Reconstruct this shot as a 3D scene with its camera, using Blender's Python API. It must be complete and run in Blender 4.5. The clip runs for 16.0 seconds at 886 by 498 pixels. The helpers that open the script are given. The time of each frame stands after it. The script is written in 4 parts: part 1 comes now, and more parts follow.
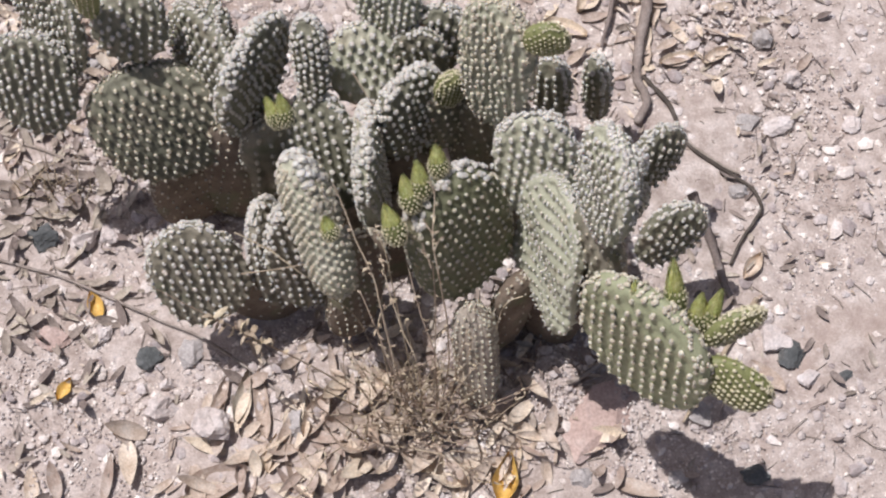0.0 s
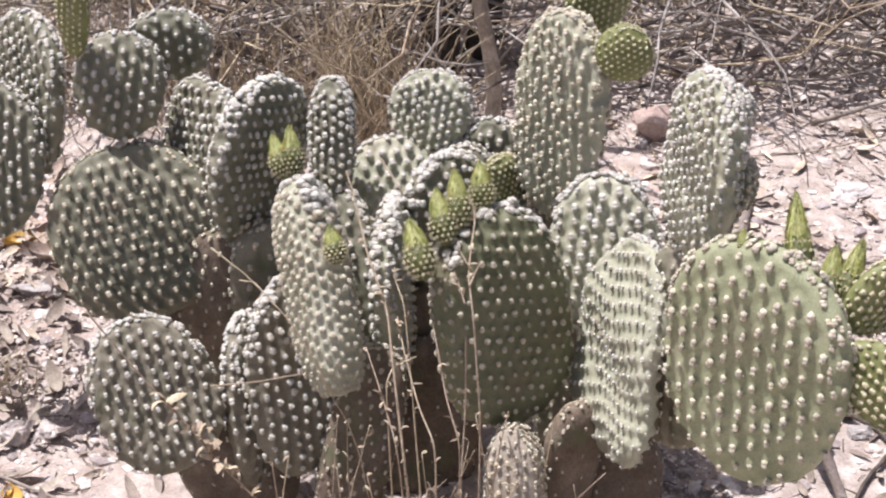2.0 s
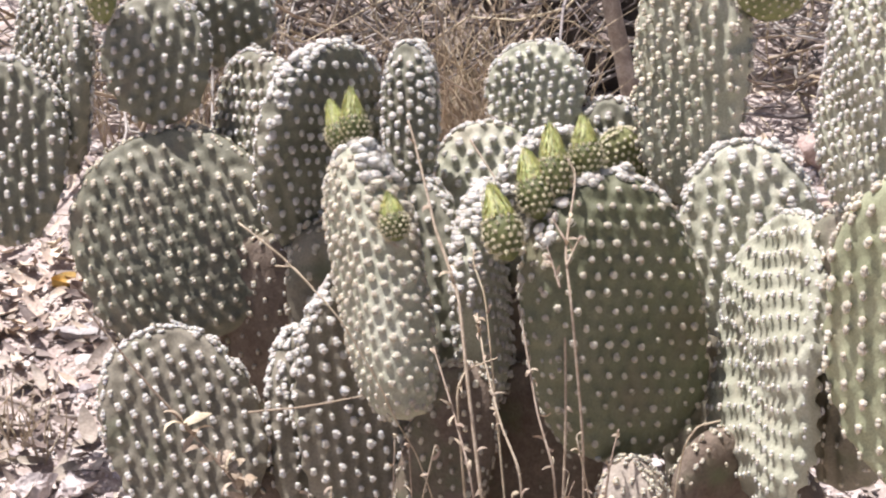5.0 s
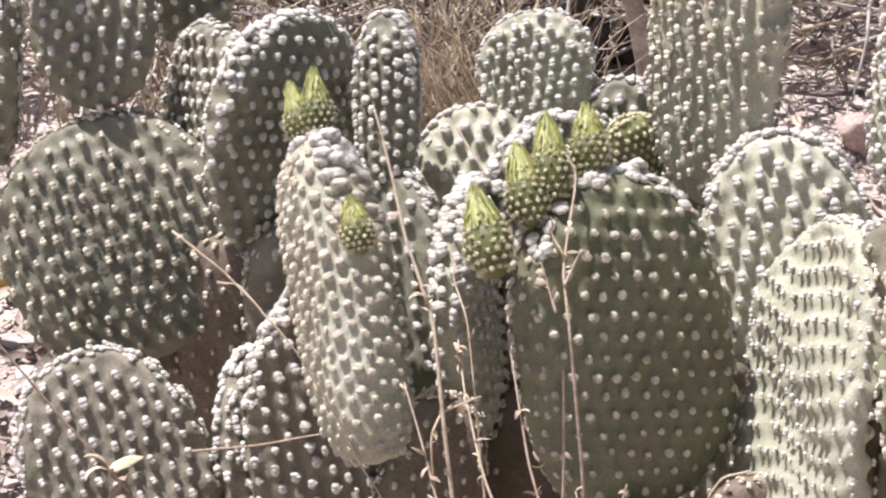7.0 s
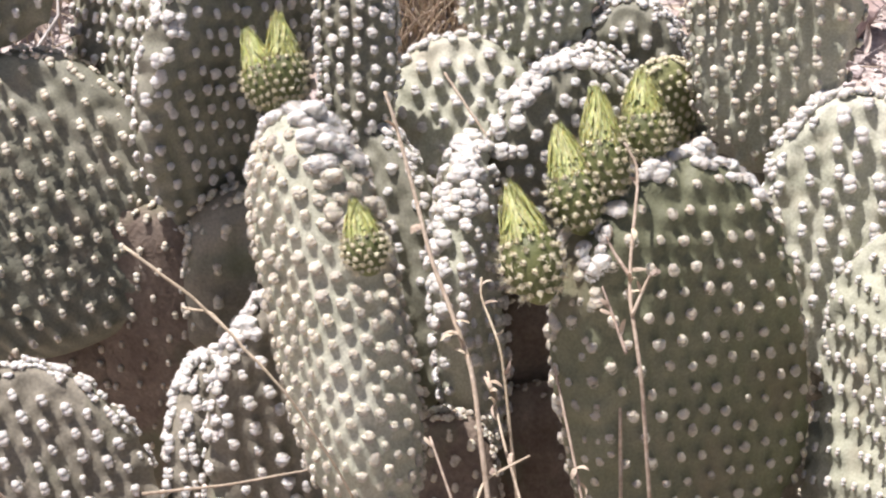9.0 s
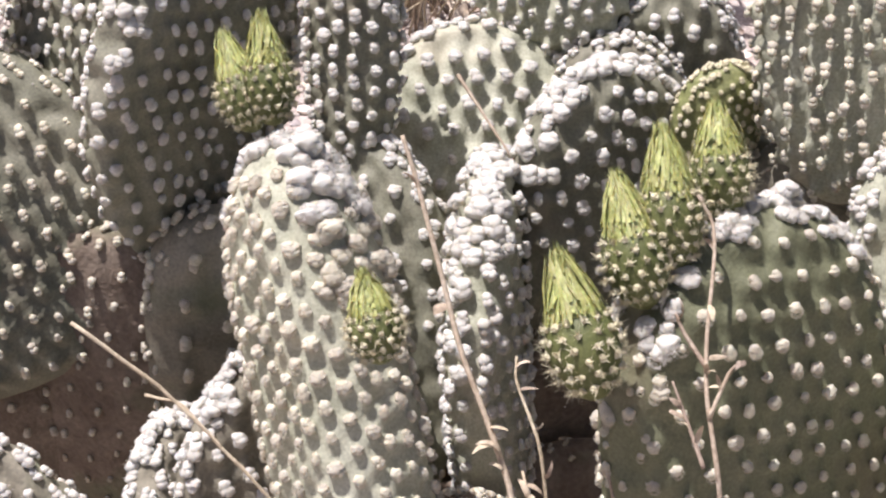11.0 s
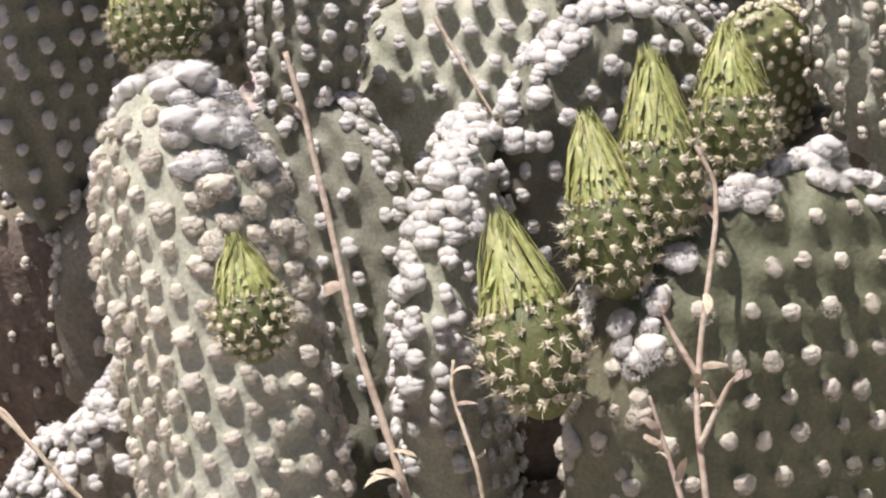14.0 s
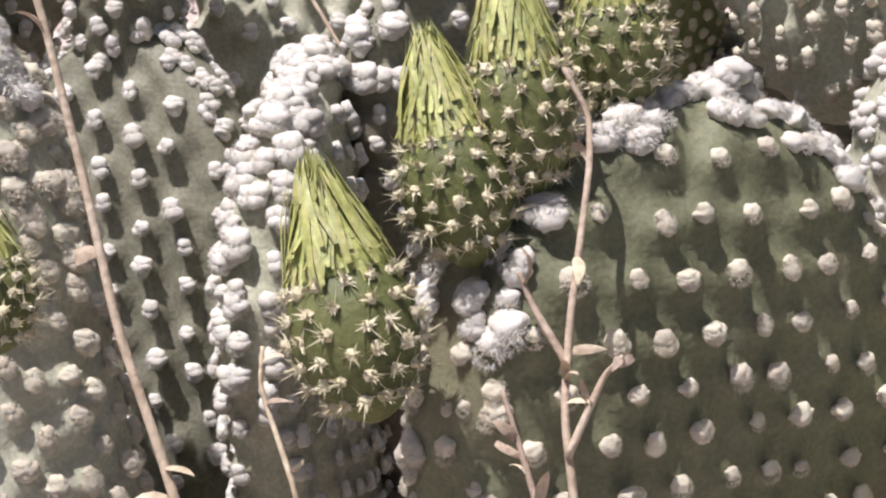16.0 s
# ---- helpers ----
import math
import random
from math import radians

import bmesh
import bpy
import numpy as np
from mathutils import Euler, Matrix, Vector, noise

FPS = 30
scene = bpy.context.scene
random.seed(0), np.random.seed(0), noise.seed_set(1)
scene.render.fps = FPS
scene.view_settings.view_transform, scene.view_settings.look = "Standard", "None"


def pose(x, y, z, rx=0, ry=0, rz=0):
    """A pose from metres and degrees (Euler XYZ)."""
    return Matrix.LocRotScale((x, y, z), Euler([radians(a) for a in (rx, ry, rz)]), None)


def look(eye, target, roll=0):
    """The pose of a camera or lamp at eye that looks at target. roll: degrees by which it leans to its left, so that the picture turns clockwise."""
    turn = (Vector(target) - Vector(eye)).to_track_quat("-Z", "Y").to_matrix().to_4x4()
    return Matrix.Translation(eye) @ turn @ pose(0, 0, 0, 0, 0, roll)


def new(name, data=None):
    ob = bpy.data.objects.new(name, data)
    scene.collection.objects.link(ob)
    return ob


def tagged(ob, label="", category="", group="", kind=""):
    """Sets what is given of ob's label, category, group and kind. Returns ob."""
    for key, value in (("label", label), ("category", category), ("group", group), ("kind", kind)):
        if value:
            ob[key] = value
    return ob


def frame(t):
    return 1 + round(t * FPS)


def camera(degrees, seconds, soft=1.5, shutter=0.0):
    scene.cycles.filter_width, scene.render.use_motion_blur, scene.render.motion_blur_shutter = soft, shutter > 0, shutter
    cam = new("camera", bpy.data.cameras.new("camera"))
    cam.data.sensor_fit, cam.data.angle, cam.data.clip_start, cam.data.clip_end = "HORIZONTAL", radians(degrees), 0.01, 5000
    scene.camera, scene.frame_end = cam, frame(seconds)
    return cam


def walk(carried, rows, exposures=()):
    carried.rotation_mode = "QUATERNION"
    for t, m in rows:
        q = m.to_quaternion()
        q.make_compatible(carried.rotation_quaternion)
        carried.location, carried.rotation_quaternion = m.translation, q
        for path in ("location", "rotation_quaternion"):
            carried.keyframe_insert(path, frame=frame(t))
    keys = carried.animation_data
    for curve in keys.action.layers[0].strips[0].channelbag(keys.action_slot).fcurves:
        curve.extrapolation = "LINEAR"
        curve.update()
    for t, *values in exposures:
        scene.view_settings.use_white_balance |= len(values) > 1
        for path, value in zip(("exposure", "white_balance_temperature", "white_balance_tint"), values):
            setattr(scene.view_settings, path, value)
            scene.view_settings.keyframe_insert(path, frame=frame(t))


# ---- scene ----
cam = camera(27.00, 16.0, 2.2)
PATH = [
    (0, -0.0357, -0.7383, 1.7190, 25.272, -0.571, -4.850),
    (0.5, -0.0265, -0.8813, 1.3958, 34.738, -1.007, -1.216),
    (1, -0.0046, -1.0213, 1.1391, 46.262, -1.137, -1.134),
    (1.5, -0.0189, -1.0806, 1.0046, 54.544, -1.862, -1.475),
    (2, -0.0364, -1.0891, 0.8946, 59.269, -2.260, -1.252),
    (2.5, -0.0679, -1.0916, 0.8337, 60.883, -3.051, -1.370),
    (3, -0.1116, -1.0714, 0.7981, 61.892, -3.775, -1.752),
    (3.5, -0.0626, -1.0247, 0.7560, 62.868, -3.631, 0.494),
    (4, 0.0072, -0.9943, 0.7203, 63.927, -1.014, 2.267),
    (4.2, 0.0116, -0.9739, 0.7069, 64.235, -0.436, 2.538),
    (6.3, 0.0595, -0.8000, 0.6153, 65.122, 1.029, 5.483),
    (6.5, 0.0539, -0.7830, 0.6170, 64.534, 1.058, 5.289),
    (7, 0.0393, -0.7434, 0.6074, 63.799, 0.929, 4.574),
    (7.5, 0.0129, -0.6960, 0.6001, 62.607, 0.517, 3.214),
    (8, -0.0029, -0.6480, 0.5924, 61.274, -0.177, 1.688),
    (8.5, -0.0273, -0.6052, 0.5965, 60.014, -0.995, 0.149),
    (8.7, -0.0368, -0.5867, 0.6020, 58.857, -0.796, -0.588),
    (10.8, -0.0671, -0.4292, 0.5789, 54.109, -2.069, -1.971),
    (11, -0.0664, -0.4222, 0.5746, 53.994, -2.017, -1.918),
    (11.5, -0.0602, -0.4012, 0.5624, 53.718, -1.946, -1.803),
    (12, -0.0565, -0.3828, 0.5470, 53.487, -1.761, -1.617),
    (12.5, -0.0504, -0.3667, 0.5331, 54.216, -1.461, -1.108),
    (13, -0.0362, -0.3553, 0.5146, 54.782, -1.676, -0.333),
    (13.5, -0.0217, -0.3411, 0.4977, 54.696, -0.992, 0.721),
    (14, -0.0128, -0.3266, 0.4858, 55.260, -0.592, 2.183),
    (14.5, -0.0073, -0.3111, 0.4714, 55.450, -0.570, 2.402),
    (15, -0.0004, -0.2945, 0.4574, 55.384, -0.349, 1.710),
    (15.5, 0.0034, -0.2764, 0.4474, 55.164, -0.638, 0.775),
    (16, 0.0077, -0.2584, 0.4349, 54.532, -1.166, 0.264),
]
walk(cam, [(t, pose(*p)) for t, *p in PATH], [(0, -0.31, 5930, 17), (0.7, -0.04, 5940, 17), (1.5, 0.19, 5960, 18), (3.5, 0.41, 5980, 19), (7, 0.57, 6000, 20), (8.7, 0.55, 6000, 20), (11, 0.41, 6000, 20), (13, 0.27, 6000, 20), (16, 0.31, 6010, 20)])

# ---------- light ----------
SUN_WAY = Vector((-0.32, 0.145, 0.935)).normalized()
world = bpy.data.worlds.new("sky")
scene.world = world
world.use_nodes = True
wn = world.node_tree.nodes
sky = wn.new("ShaderNodeTexSky")
sky.sky_type = "NISHITA"
sky.sun_disc = False
sky.air_density, sky.dust_density, sky.ozone_density = 0.7, 4.0, 0.6
sky.sun_elevation = math.asin(SUN_WAY.z)
sky.sun_rotation = math.atan2(SUN_WAY.x, SUN_WAY.y)
wn["Background"].inputs["Strength"].default_value = 0.073
world.node_tree.links.new(sky.outputs[0], wn["Background"].inputs[0])
sun = new("sun", bpy.data.lights.new("sun", "SUN"))
sun.data.energy = 5.0
sun.data.angle = radians(0.53)
sun.data.color = (1.0, 0.95, 0.88)
sun.matrix_world = look((0, 0, 3), Vector((0, 0, 3)) - SUN_WAY)


# ---------- materials ----------
def material(name, colours, scale=40.0, rough=0.7, bump=0.3, bump_scale=200.0, detail=6.0, spots=None, island=0.0, sub=0.0):
    """A material: noise between colours, a second finer noise, relief, and a little change from piece to piece."""
    m = bpy.data.materials.new(name)
    m.use_nodes = True
    nodes, link = m.node_tree.nodes, m.node_tree.links.new
    b = nodes["Principled BSDF"]
    b.inputs["Roughness"].default_value = rough
    b.inputs["Specular IOR Level"].default_value = 0.3
    if sub:
        b.inputs["Subsurface Weight"].default_value = sub
        b.inputs["Subsurface Radius"].default_value = (0.004, 0.003, 0.002)
        b.inputs["Subsurface Scale"].default_value = 0.12
    co = nodes.new("ShaderNodeTexCoord")
    n1 = nodes.new("ShaderNodeTexNoise")
    n1.inputs["Scale"].default_value, n1.inputs["Detail"].default_value = scale, detail
    n1.inputs["Roughness"].default_value = 0.65
    link(co.outputs["Object"], n1.inputs["Vector"])
    ramp = nodes.new("ShaderNodeValToRGB")
    el = ramp.color_ramp.elements
    while len(el) < len(colours):
        el.new(0.5)
    for i, c in enumerate(colours):
        el[i].position = 0.28 + 0.44 * i / max(1, len(colours) - 1)
        el[i].color = (*c, 1)
    link(n1.outputs["Fac"], ramp.inputs[0])
    n2 = nodes.new("ShaderNodeTexNoise")
    n2.inputs["Scale"].default_value, n2.inputs["Detail"].default_value = bump_scale, 4.0
    link(co.outputs["Object"], n2.inputs["Vector"])
    hsv = nodes.new("ShaderNodeHueSaturation")
    link(ramp.outputs[0], hsv.inputs["Color"])
    val = nodes.new("ShaderNodeMapRange")
    val.inputs["From Min"].default_value, val.inputs["From Max"].default_value = 0.3, 0.7
    val.inputs["To Min"].default_value, val.inputs["To Max"].default_value = 0.82, 1.18
    link(n2.outputs["Fac"], val.inputs["Value"])
    last = val.outputs[0]
    if island:
        geo = nodes.new("ShaderNodeNewGeometry")
        info = nodes.new("ShaderNodeObjectInfo")
        add = nodes.new("ShaderNodeMath")
        add.operation = "ADD"
        link(geo.outputs["Random Per Island"], add.inputs[0])
        link(info.outputs["Random"], add.inputs[1])
        fr = nodes.new("ShaderNodeMath")
        fr.operation = "FRACT"
        link(add.outputs[0], fr.inputs[0])
        mr = nodes.new("ShaderNodeMapRange")
        mr.inputs["To Min"].default_value, mr.inputs["To Max"].default_value = 1 - island, 1 + island
        link(fr.outputs[0], mr.inputs["Value"])
        mul = nodes.new("ShaderNodeMath")
        mul.operation = "MULTIPLY"
        link(last, mul.inputs[0])
        link(mr.outputs[0], mul.inputs[1])
        last = mul.outputs[0]
        hue = nodes.new("ShaderNodeMapRange")
        hue.inputs["To Min"].default_value, hue.inputs["To Max"].default_value = 0.5 - 0.05 * island, 0.5 + 0.05 * island
        link(fr.outputs[0], hue.inputs["Value"])
        link(hue.outputs[0], hsv.inputs["Hue"])
    link(last, hsv.inputs["Value"])
    colour = hsv.outputs[0]
    if spots:
        tint, s_scale, amount = spots
        n3 = nodes.new("ShaderNodeTexNoise")
        n3.inputs["Scale"].default_value, n3.inputs["Detail"].default_value = s_scale, 3.0
        link(co.outputs["Object"], n3.inputs["Vector"])
        mr3 = nodes.new("ShaderNodeMapRange")
        mr3.inputs["From Min"].default_value, mr3.inputs["From Max"].default_value = 0.55, 0.72
        mr3.inputs["To Max"].default_value = amount
        link(n3.outputs["Fac"], mr3.inputs["Value"])
        mix = nodes.new("ShaderNodeMix")
        mix.data_type = "RGBA"
        link(mr3.outputs[0], mix.inputs[0])
        link(colour, mix.inputs[6])
        mix.inputs[7].default_value = (*tint, 1)
        colour = mix.outputs[2]
    link(colour, b.inputs["Base Color"])
    if bump:
        bp = nodes.new("ShaderNodeBump")
        bp.inputs["Strength"].default_value, bp.inputs["Distance"].default_value = bump, 0.001
        link(n2.outputs["Fac"], bp.inputs["Height"])
        link(bp.outputs[0], b.inputs["Normal"])
    return m


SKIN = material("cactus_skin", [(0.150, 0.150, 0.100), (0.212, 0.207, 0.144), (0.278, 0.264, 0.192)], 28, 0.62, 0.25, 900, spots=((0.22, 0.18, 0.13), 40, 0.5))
# the same skin darkened for a pad face turned from the sun
SKIN_SHADE = material("cactus_skin_shade", [(0.124, 0.130, 0.071), (0.167, 0.171, 0.098), (0.216, 0.214, 0.131)], 28, 0.6, 0.25, 900, spots=((0.155, 0.115, 0.075), 14, 0.75))
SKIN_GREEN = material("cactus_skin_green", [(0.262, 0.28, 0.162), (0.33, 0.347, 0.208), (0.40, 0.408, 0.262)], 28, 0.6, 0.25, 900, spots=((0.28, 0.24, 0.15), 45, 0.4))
# the same skin lightened for pad faces that catch the sun
SKIN_SUNLIT = material("cactus_skin_sunlit", [(0.33, 0.335, 0.232), (0.42, 0.42, 0.304), (0.50, 0.492, 0.375)], 28, 0.62, 0.25, 900, spots=((0.38, 0.32, 0.22), 45, 0.45))
# corky brown of old pads, with the shade low in the clump mixed in
SKIN_OLD_SHADED = material("cactus_skin_corky_shaded", [(0.125, 0.092, 0.064), (0.19, 0.147, 0.107), (0.265, 0.215, 0.16)], 45, 0.85, 0.7, 500, spots=((0.15, 0.17, 0.09), 30, 0.7))
SKIN_YOUNG = material("cactus_skin_young", [(0.15, 0.165, 0.058), (0.215, 0.228, 0.088), (0.29, 0.295, 0.14)], 60, 0.5, 0.2, 900)
WOOL = material("areole_wool", [(0.495, 0.465, 0.39), (0.585, 0.557, 0.485), (0.665, 0.643, 0.583)], 420, 0.95, 0.2, 5000, island=0.10, sub=0.3)
WOOL_OLD = material("areole_wool_old", [(0.44, 0.392, 0.286), (0.555, 0.506, 0.388), (0.66, 0.612, 0.503)], 420, 0.95, 0.2, 5000, island=0.18, sub=0.3)
WOOL_YOUNG = material("areole_wool_young", [(0.55, 0.48, 0.28), (0.70, 0.64, 0.43), (0.80, 0.75, 0.57)], 300, 0.9, 0.6, 5000, island=0.1)
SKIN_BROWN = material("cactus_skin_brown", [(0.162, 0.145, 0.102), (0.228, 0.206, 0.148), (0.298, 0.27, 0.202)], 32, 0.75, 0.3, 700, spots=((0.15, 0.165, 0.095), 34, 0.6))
SKIN_STEM = material("cactus_skin_stem", [(0.31, 0.258, 0.196), (0.40, 0.346, 0.272), (0.475, 0.425, 0.352)], 40, 0.8, 0.5, 500, spots=((0.22, 0.18, 0.13), 30, 0.6))
TEPAL = material("bud_tepal", [(0.23, 0.245, 0.07), (0.35, 0.36, 0.12), (0.49, 0.465, 0.215)], 260, 0.55, 0.2, 700, island=0.2, sub=0.7)
SOIL = material("dry_soil", [(0.305, 0.245, 0.205), (0.475, 0.40, 0.345), (0.66, 0.592, 0.532)], 60, 0.95, 1.0, 520, detail=15, spots=((0.36, 0.265, 0.21), 7, 0.5))
BUD_SKIN = material("bud_skin", [(0.07, 0.082, 0.024), (0.11, 0.122, 0.04), (0.16, 0.17, 0.062)], 90, 0.55, 0.2, 900)
GRAVEL = material("gravel_stone", [(0.42, 0.35, 0.305), (0.57, 0.50, 0.45), (0.74, 0.69, 0.645)], 60, 0.9, 0.6, 500, island=0.42)
STONE_GREY = material("grey_stone", [(0.31, 0.275, 0.25), (0.41, 0.375, 0.345), (0.50, 0.465, 0.435)], 50, 0.85, 0.8, 400)
STONE_DARK = material("dark_stone", [(0.07, 0.075, 0.07), (0.11, 0.115, 0.11), (0.17, 0.17, 0.16)], 60, 0.8, 0.6, 400)
STONE_PALE = material("pale_stone", [(0.50, 0.42, 0.37), (0.60, 0.53, 0.48), (0.72, 0.67, 0.63)], 45, 0.9, 0.7, 350)
STONE_PINK = material("pink_stone", [(0.40, 0.29, 0.24), (0.48, 0.36, 0.305), (0.56, 0.45, 0.39)], 45, 0.9, 0.7, 350)
LEAF_TAN = material("dead_leaf_tan", [(0.38, 0.28, 0.20), (0.54, 0.44, 0.34), (0.68, 0.60, 0.50)], 70, 0.7, 0.5, 500, island=0.3)
LEAF_YELLOW = material("dead_leaf_yellow", [(0.52, 0.30, 0.07), (0.62, 0.40, 0.10), (0.70, 0.52, 0.22)], 70, 0.6, 0.4, 500)
STRAW = material("dry_straw", [(0.36, 0.28, 0.18), (0.48, 0.39, 0.27), (0.60, 0.52, 0.38)], 90, 0.8, 0.5, 600, island=0.25)
TWIG = material("grey_twig", [(0.20, 0.16, 0.13), (0.30, 0.25, 0.21), (0.42, 0.37, 0.32)], 60, 0.9, 0.6, 500, island=0.4)
LEAF_GREY = material("weathered_leaf", [(0.20, 0.16, 0.13), (0.32, 0.265, 0.215), (0.46, 0.40, 0.335)], 70, 0.8, 0.5, 500, island=0.4)
STALK = material("weed_stalk", [(0.30, 0.225, 0.155), (0.43, 0.34, 0.245), (0.56, 0.47, 0.355)], 150, 0.8, 0.4, 700, island=0.25)
BARK = material("dark_bark", [(0.05, 0.04, 0.035), (0.09, 0.075, 0.06), (0.15, 0.125, 0.105)], 40, 0.95, 1.0, 250)
BRUSH = material("far_brush", [(0.19, 0.165, 0.147), (0.32, 0.285, 0.255), (0.47, 0.435, 0.395)], 30, 0.95, 0.6, 300, island=0.5)


# ---------- mesh helpers ----------
def mesh_object(name, verts, faces, mat, parent=None, label="", smooth=True):
    me = bpy.data.meshes.new(name)
    me.from_pydata([tuple(v) for v in verts], [], faces)
    me.materials.append(mat)
    if smooth:
        me.polygons.foreach_set("use_smooth", [True] * len(me.polygons))
    me.update()
    ob = new(name, me)
    if parent:
        ob.parent = parent
    if label:
        tagged(ob, label)
    return ob


class Heap:
    """Verts and faces of many small pieces, joined."""

    def __init__(self):
        self.v, self.f, self.n = [], [], 0

    def add(self, verts, faces):
        self.v.append(np.asarray(verts, float))
        self.f.extend([tuple(i + self.n for i in q) for q in faces])
        self.n += len(verts)

    def make(self, name, mat, parent=None, label="", smooth=True):
        return mesh_object(name, np.concatenate(self.v), self.f, mat, parent, label, smooth)


def ico(level):
    bm = bmesh.new()
    bmesh.ops.create_icosphere(bm, subdivisions=level, radius=1)
    v = np.array([tuple(q.co) for q in bm.verts])
    f = [tuple(x.index for x in q.verts) for q in bm.faces]
    bm.free()
    return v, f


ICO1, ICO2, ICO3, ICO4 = ico(1), ico(2), ico(3), ico(4)


def tube(points, radii, sides=5):
    """A bent tapered tube along points."""
    p = np.asarray(points, float)
    r = np.broadcast_to(radii, (len(p),))
    d = np.gradient(p, axis=0)
    d /= np.linalg.norm(d, axis=1)[:, None] + 1e-9
    a = np.cross(d, (0.31, 0.17, 0.93))
    a /= np.linalg.norm(a, axis=1)[:, None] + 1e-9
    b = np.cross(d, a)
    th = np.arange(sides) * 2 * np.pi / sides
    v = (p[:, None] + r[:, None, None] * (np.cos(th)[None, :, None] * a[:, None] + np.sin(th)[None, :, None] * b[:, None])).reshape(-1, 3)
    f = []
    for i in range(len(p) - 1):
        for k in range(sides):
            k2 = (k + 1) % sides
            f.append((i * sides + k, i * sides + k2, (i + 1) * sides + k2, (i + 1) * sides + k))
    f.append(tuple(range(sides))[::-1])
    f.append(tuple((len(p) - 1) * sides + k for k in range(sides)))
    return v, f


def axes_of(az, lr, lb):
    """The width, length and face directions of a pad turned by az, leaning right by lr and back by lb, in degrees."""
    m = Euler((0, radians(lr), 0)).to_matrix() @ Euler((radians(-lb), 0, 0)).to_matrix() @ Euler((0, 0, radians(az))).to_matrix()
    return np.array(m @ Vector((1, 0, 0))), np.array(m @ Vector((0, 0, 1))), np.array(m @ Vector((0, -1, 0)))


def ground_z(x, y):
    """The ground's height: a gentle slope near the plant that levels out far off."""
    x, y = np.asarray(x, float), np.asarray(y, float)
    return 0.0405 * 1.5 * np.tanh(x / 1.5) + 0.0941 * 1.0 * np.tanh(y / 1.0)


# ---------- cactus ----------
rng = np.random.default_rng(7)
cactus = tagged(new("prickly_pear_cactus"), "clump of grey-green prickly pear pads with white woolly tufts", "cactus")


class Pad:
    """One flattened obovate pad: its outline, its two bulging faces and its lattice of areoles."""

    def __init__(self, c, az, lr, lb, L, W, T, spacing=0.0135, bend=0.0, wave=0.0, seed=1, blunt=2.35, edge=2.4, skew=1.12, turn=30.0, ridge=0.0007, rows=0.0, squeeze=1.0):
        self.c, self.L, self.W, self.T = np.array(c, float), L, W, T
        self.u, self.v, self.n = axes_of(az, lr, lb)
        self.bend, self.wave, self.lift = bend, wave, 0.0
        self.blunt, self.edge, self.skew, self.ridge, self.gap, self.rows, self.squeeze = blunt, edge, skew, ridge, spacing, rows, squeeze
        self.ct, self.st = np.cos(radians(turn)), np.sin(radians(turn))
        r = np.random.default_rng(seed)
        self.phase = r.uniform(0, 6.28, 6)
        spots = []
        round_pad = T > 0.6 * W
        for side in () if round_pad else (1, -1):
            for s, x in self.lattice(r):
                if abs(x) < self.half(s) - spacing * 0.3 and 0.03 < s < 0.985:
                    spots.append((s, x, side, 0))
        if round_pad:
            spots += self.columns(r)
        k = int((2.2 * L + 0.6 * W) / (spacing * 0.55))
        for i in range(k):
            th = 2 * np.pi * (i + r.uniform(0.2, 0.8)) / k
            s = ((1 - np.cos(th)) / 2) ** 0.8
            thick = T > 0.028
            if s < (0.62 if round_pad else 0.13) or (s < 0.55 and i % 2 and not thick):
                continue
            for extra in range(4 if s > 0.8 else 3 if s > 0.62 or thick else 2 if s > 0.4 else 1):
                if extra == 0 and T > 0.028 and s < 0.8:
                    spots.append((s, np.sign(np.sin(th)) * self.half(s) * 0.9995, -1, 1))
                spots.append((float(np.clip(r.uniform(0.985, 0.9995) if s > 0.955 and extra > 2 else s + r.normal(0, 0.012), 0.1, 0.9995)), np.sign(np.sin(th)) * self.half(s) * r.uniform(0.84 if extra else 0.95, 0.99), -1 if (i + extra) % 2 else 1, 1))
        self.spots = spots

    def lattice(self, r):
        """The areoles' places on a face: a turned six-sided lattice, or wavy level rows."""
        a, L, W = self.gap, self.L, self.W
        if self.rows:
            for i in range(int(L / self.rows) + 1):
                for j in range(int(W / a) + 2):
                    x = (j + 0.5 * (i % 2)) * a - W / 2 + r.normal(0, 0.12) * a
                    y = (i + 0.4) * self.rows + 0.30 * self.rows * np.sin(x / W * 9 + 0.5 * i + self.phase[3]) + r.normal(0, 0.05) * a
                    yield y / L, x
            return
        n = int(0.75 * (L + W) / a) + 2
        for i in range(-n, n):
            for j in range(-n, n):
                x, y = (i + 0.5 * j) * a, 0.866 * j * a
                x, y = x * self.ct - y * self.st + r.normal(0, 0.06) * a, x * self.st + y * self.ct + r.normal(0, 0.06) * a
                yield y / L + 0.5, x * self.squeeze

    def columns(self, r):
        """The areoles of a pad nearly as thick as wide: staggered upright columns all round it."""
        q = np.sin(np.linspace(-np.pi / 2, np.pi / 2, 200))
        z = self.T / 2 * (1 - np.abs(q) ** self.edge) ** 0.5
        arc = np.concatenate(([0], np.cumsum(np.hypot(np.diff(q * self.W / 2), np.diff(z)))))
        n = 2 * int(round(arc[-1] / (self.gap * self.squeeze) / 2)) + 1
        out = []
        for side in (1, -1):
            for c in range(n):
                for i in range(int(0.97 * self.L / self.gap)):
                    k = np.interp((c + 0.5 + r.normal(0, 0.05)) / n * arc[-1], arc, q)
                    s = 0.04 + (i + 0.5 * (c % 2) + r.normal(0, 0.05)) * self.gap / self.L
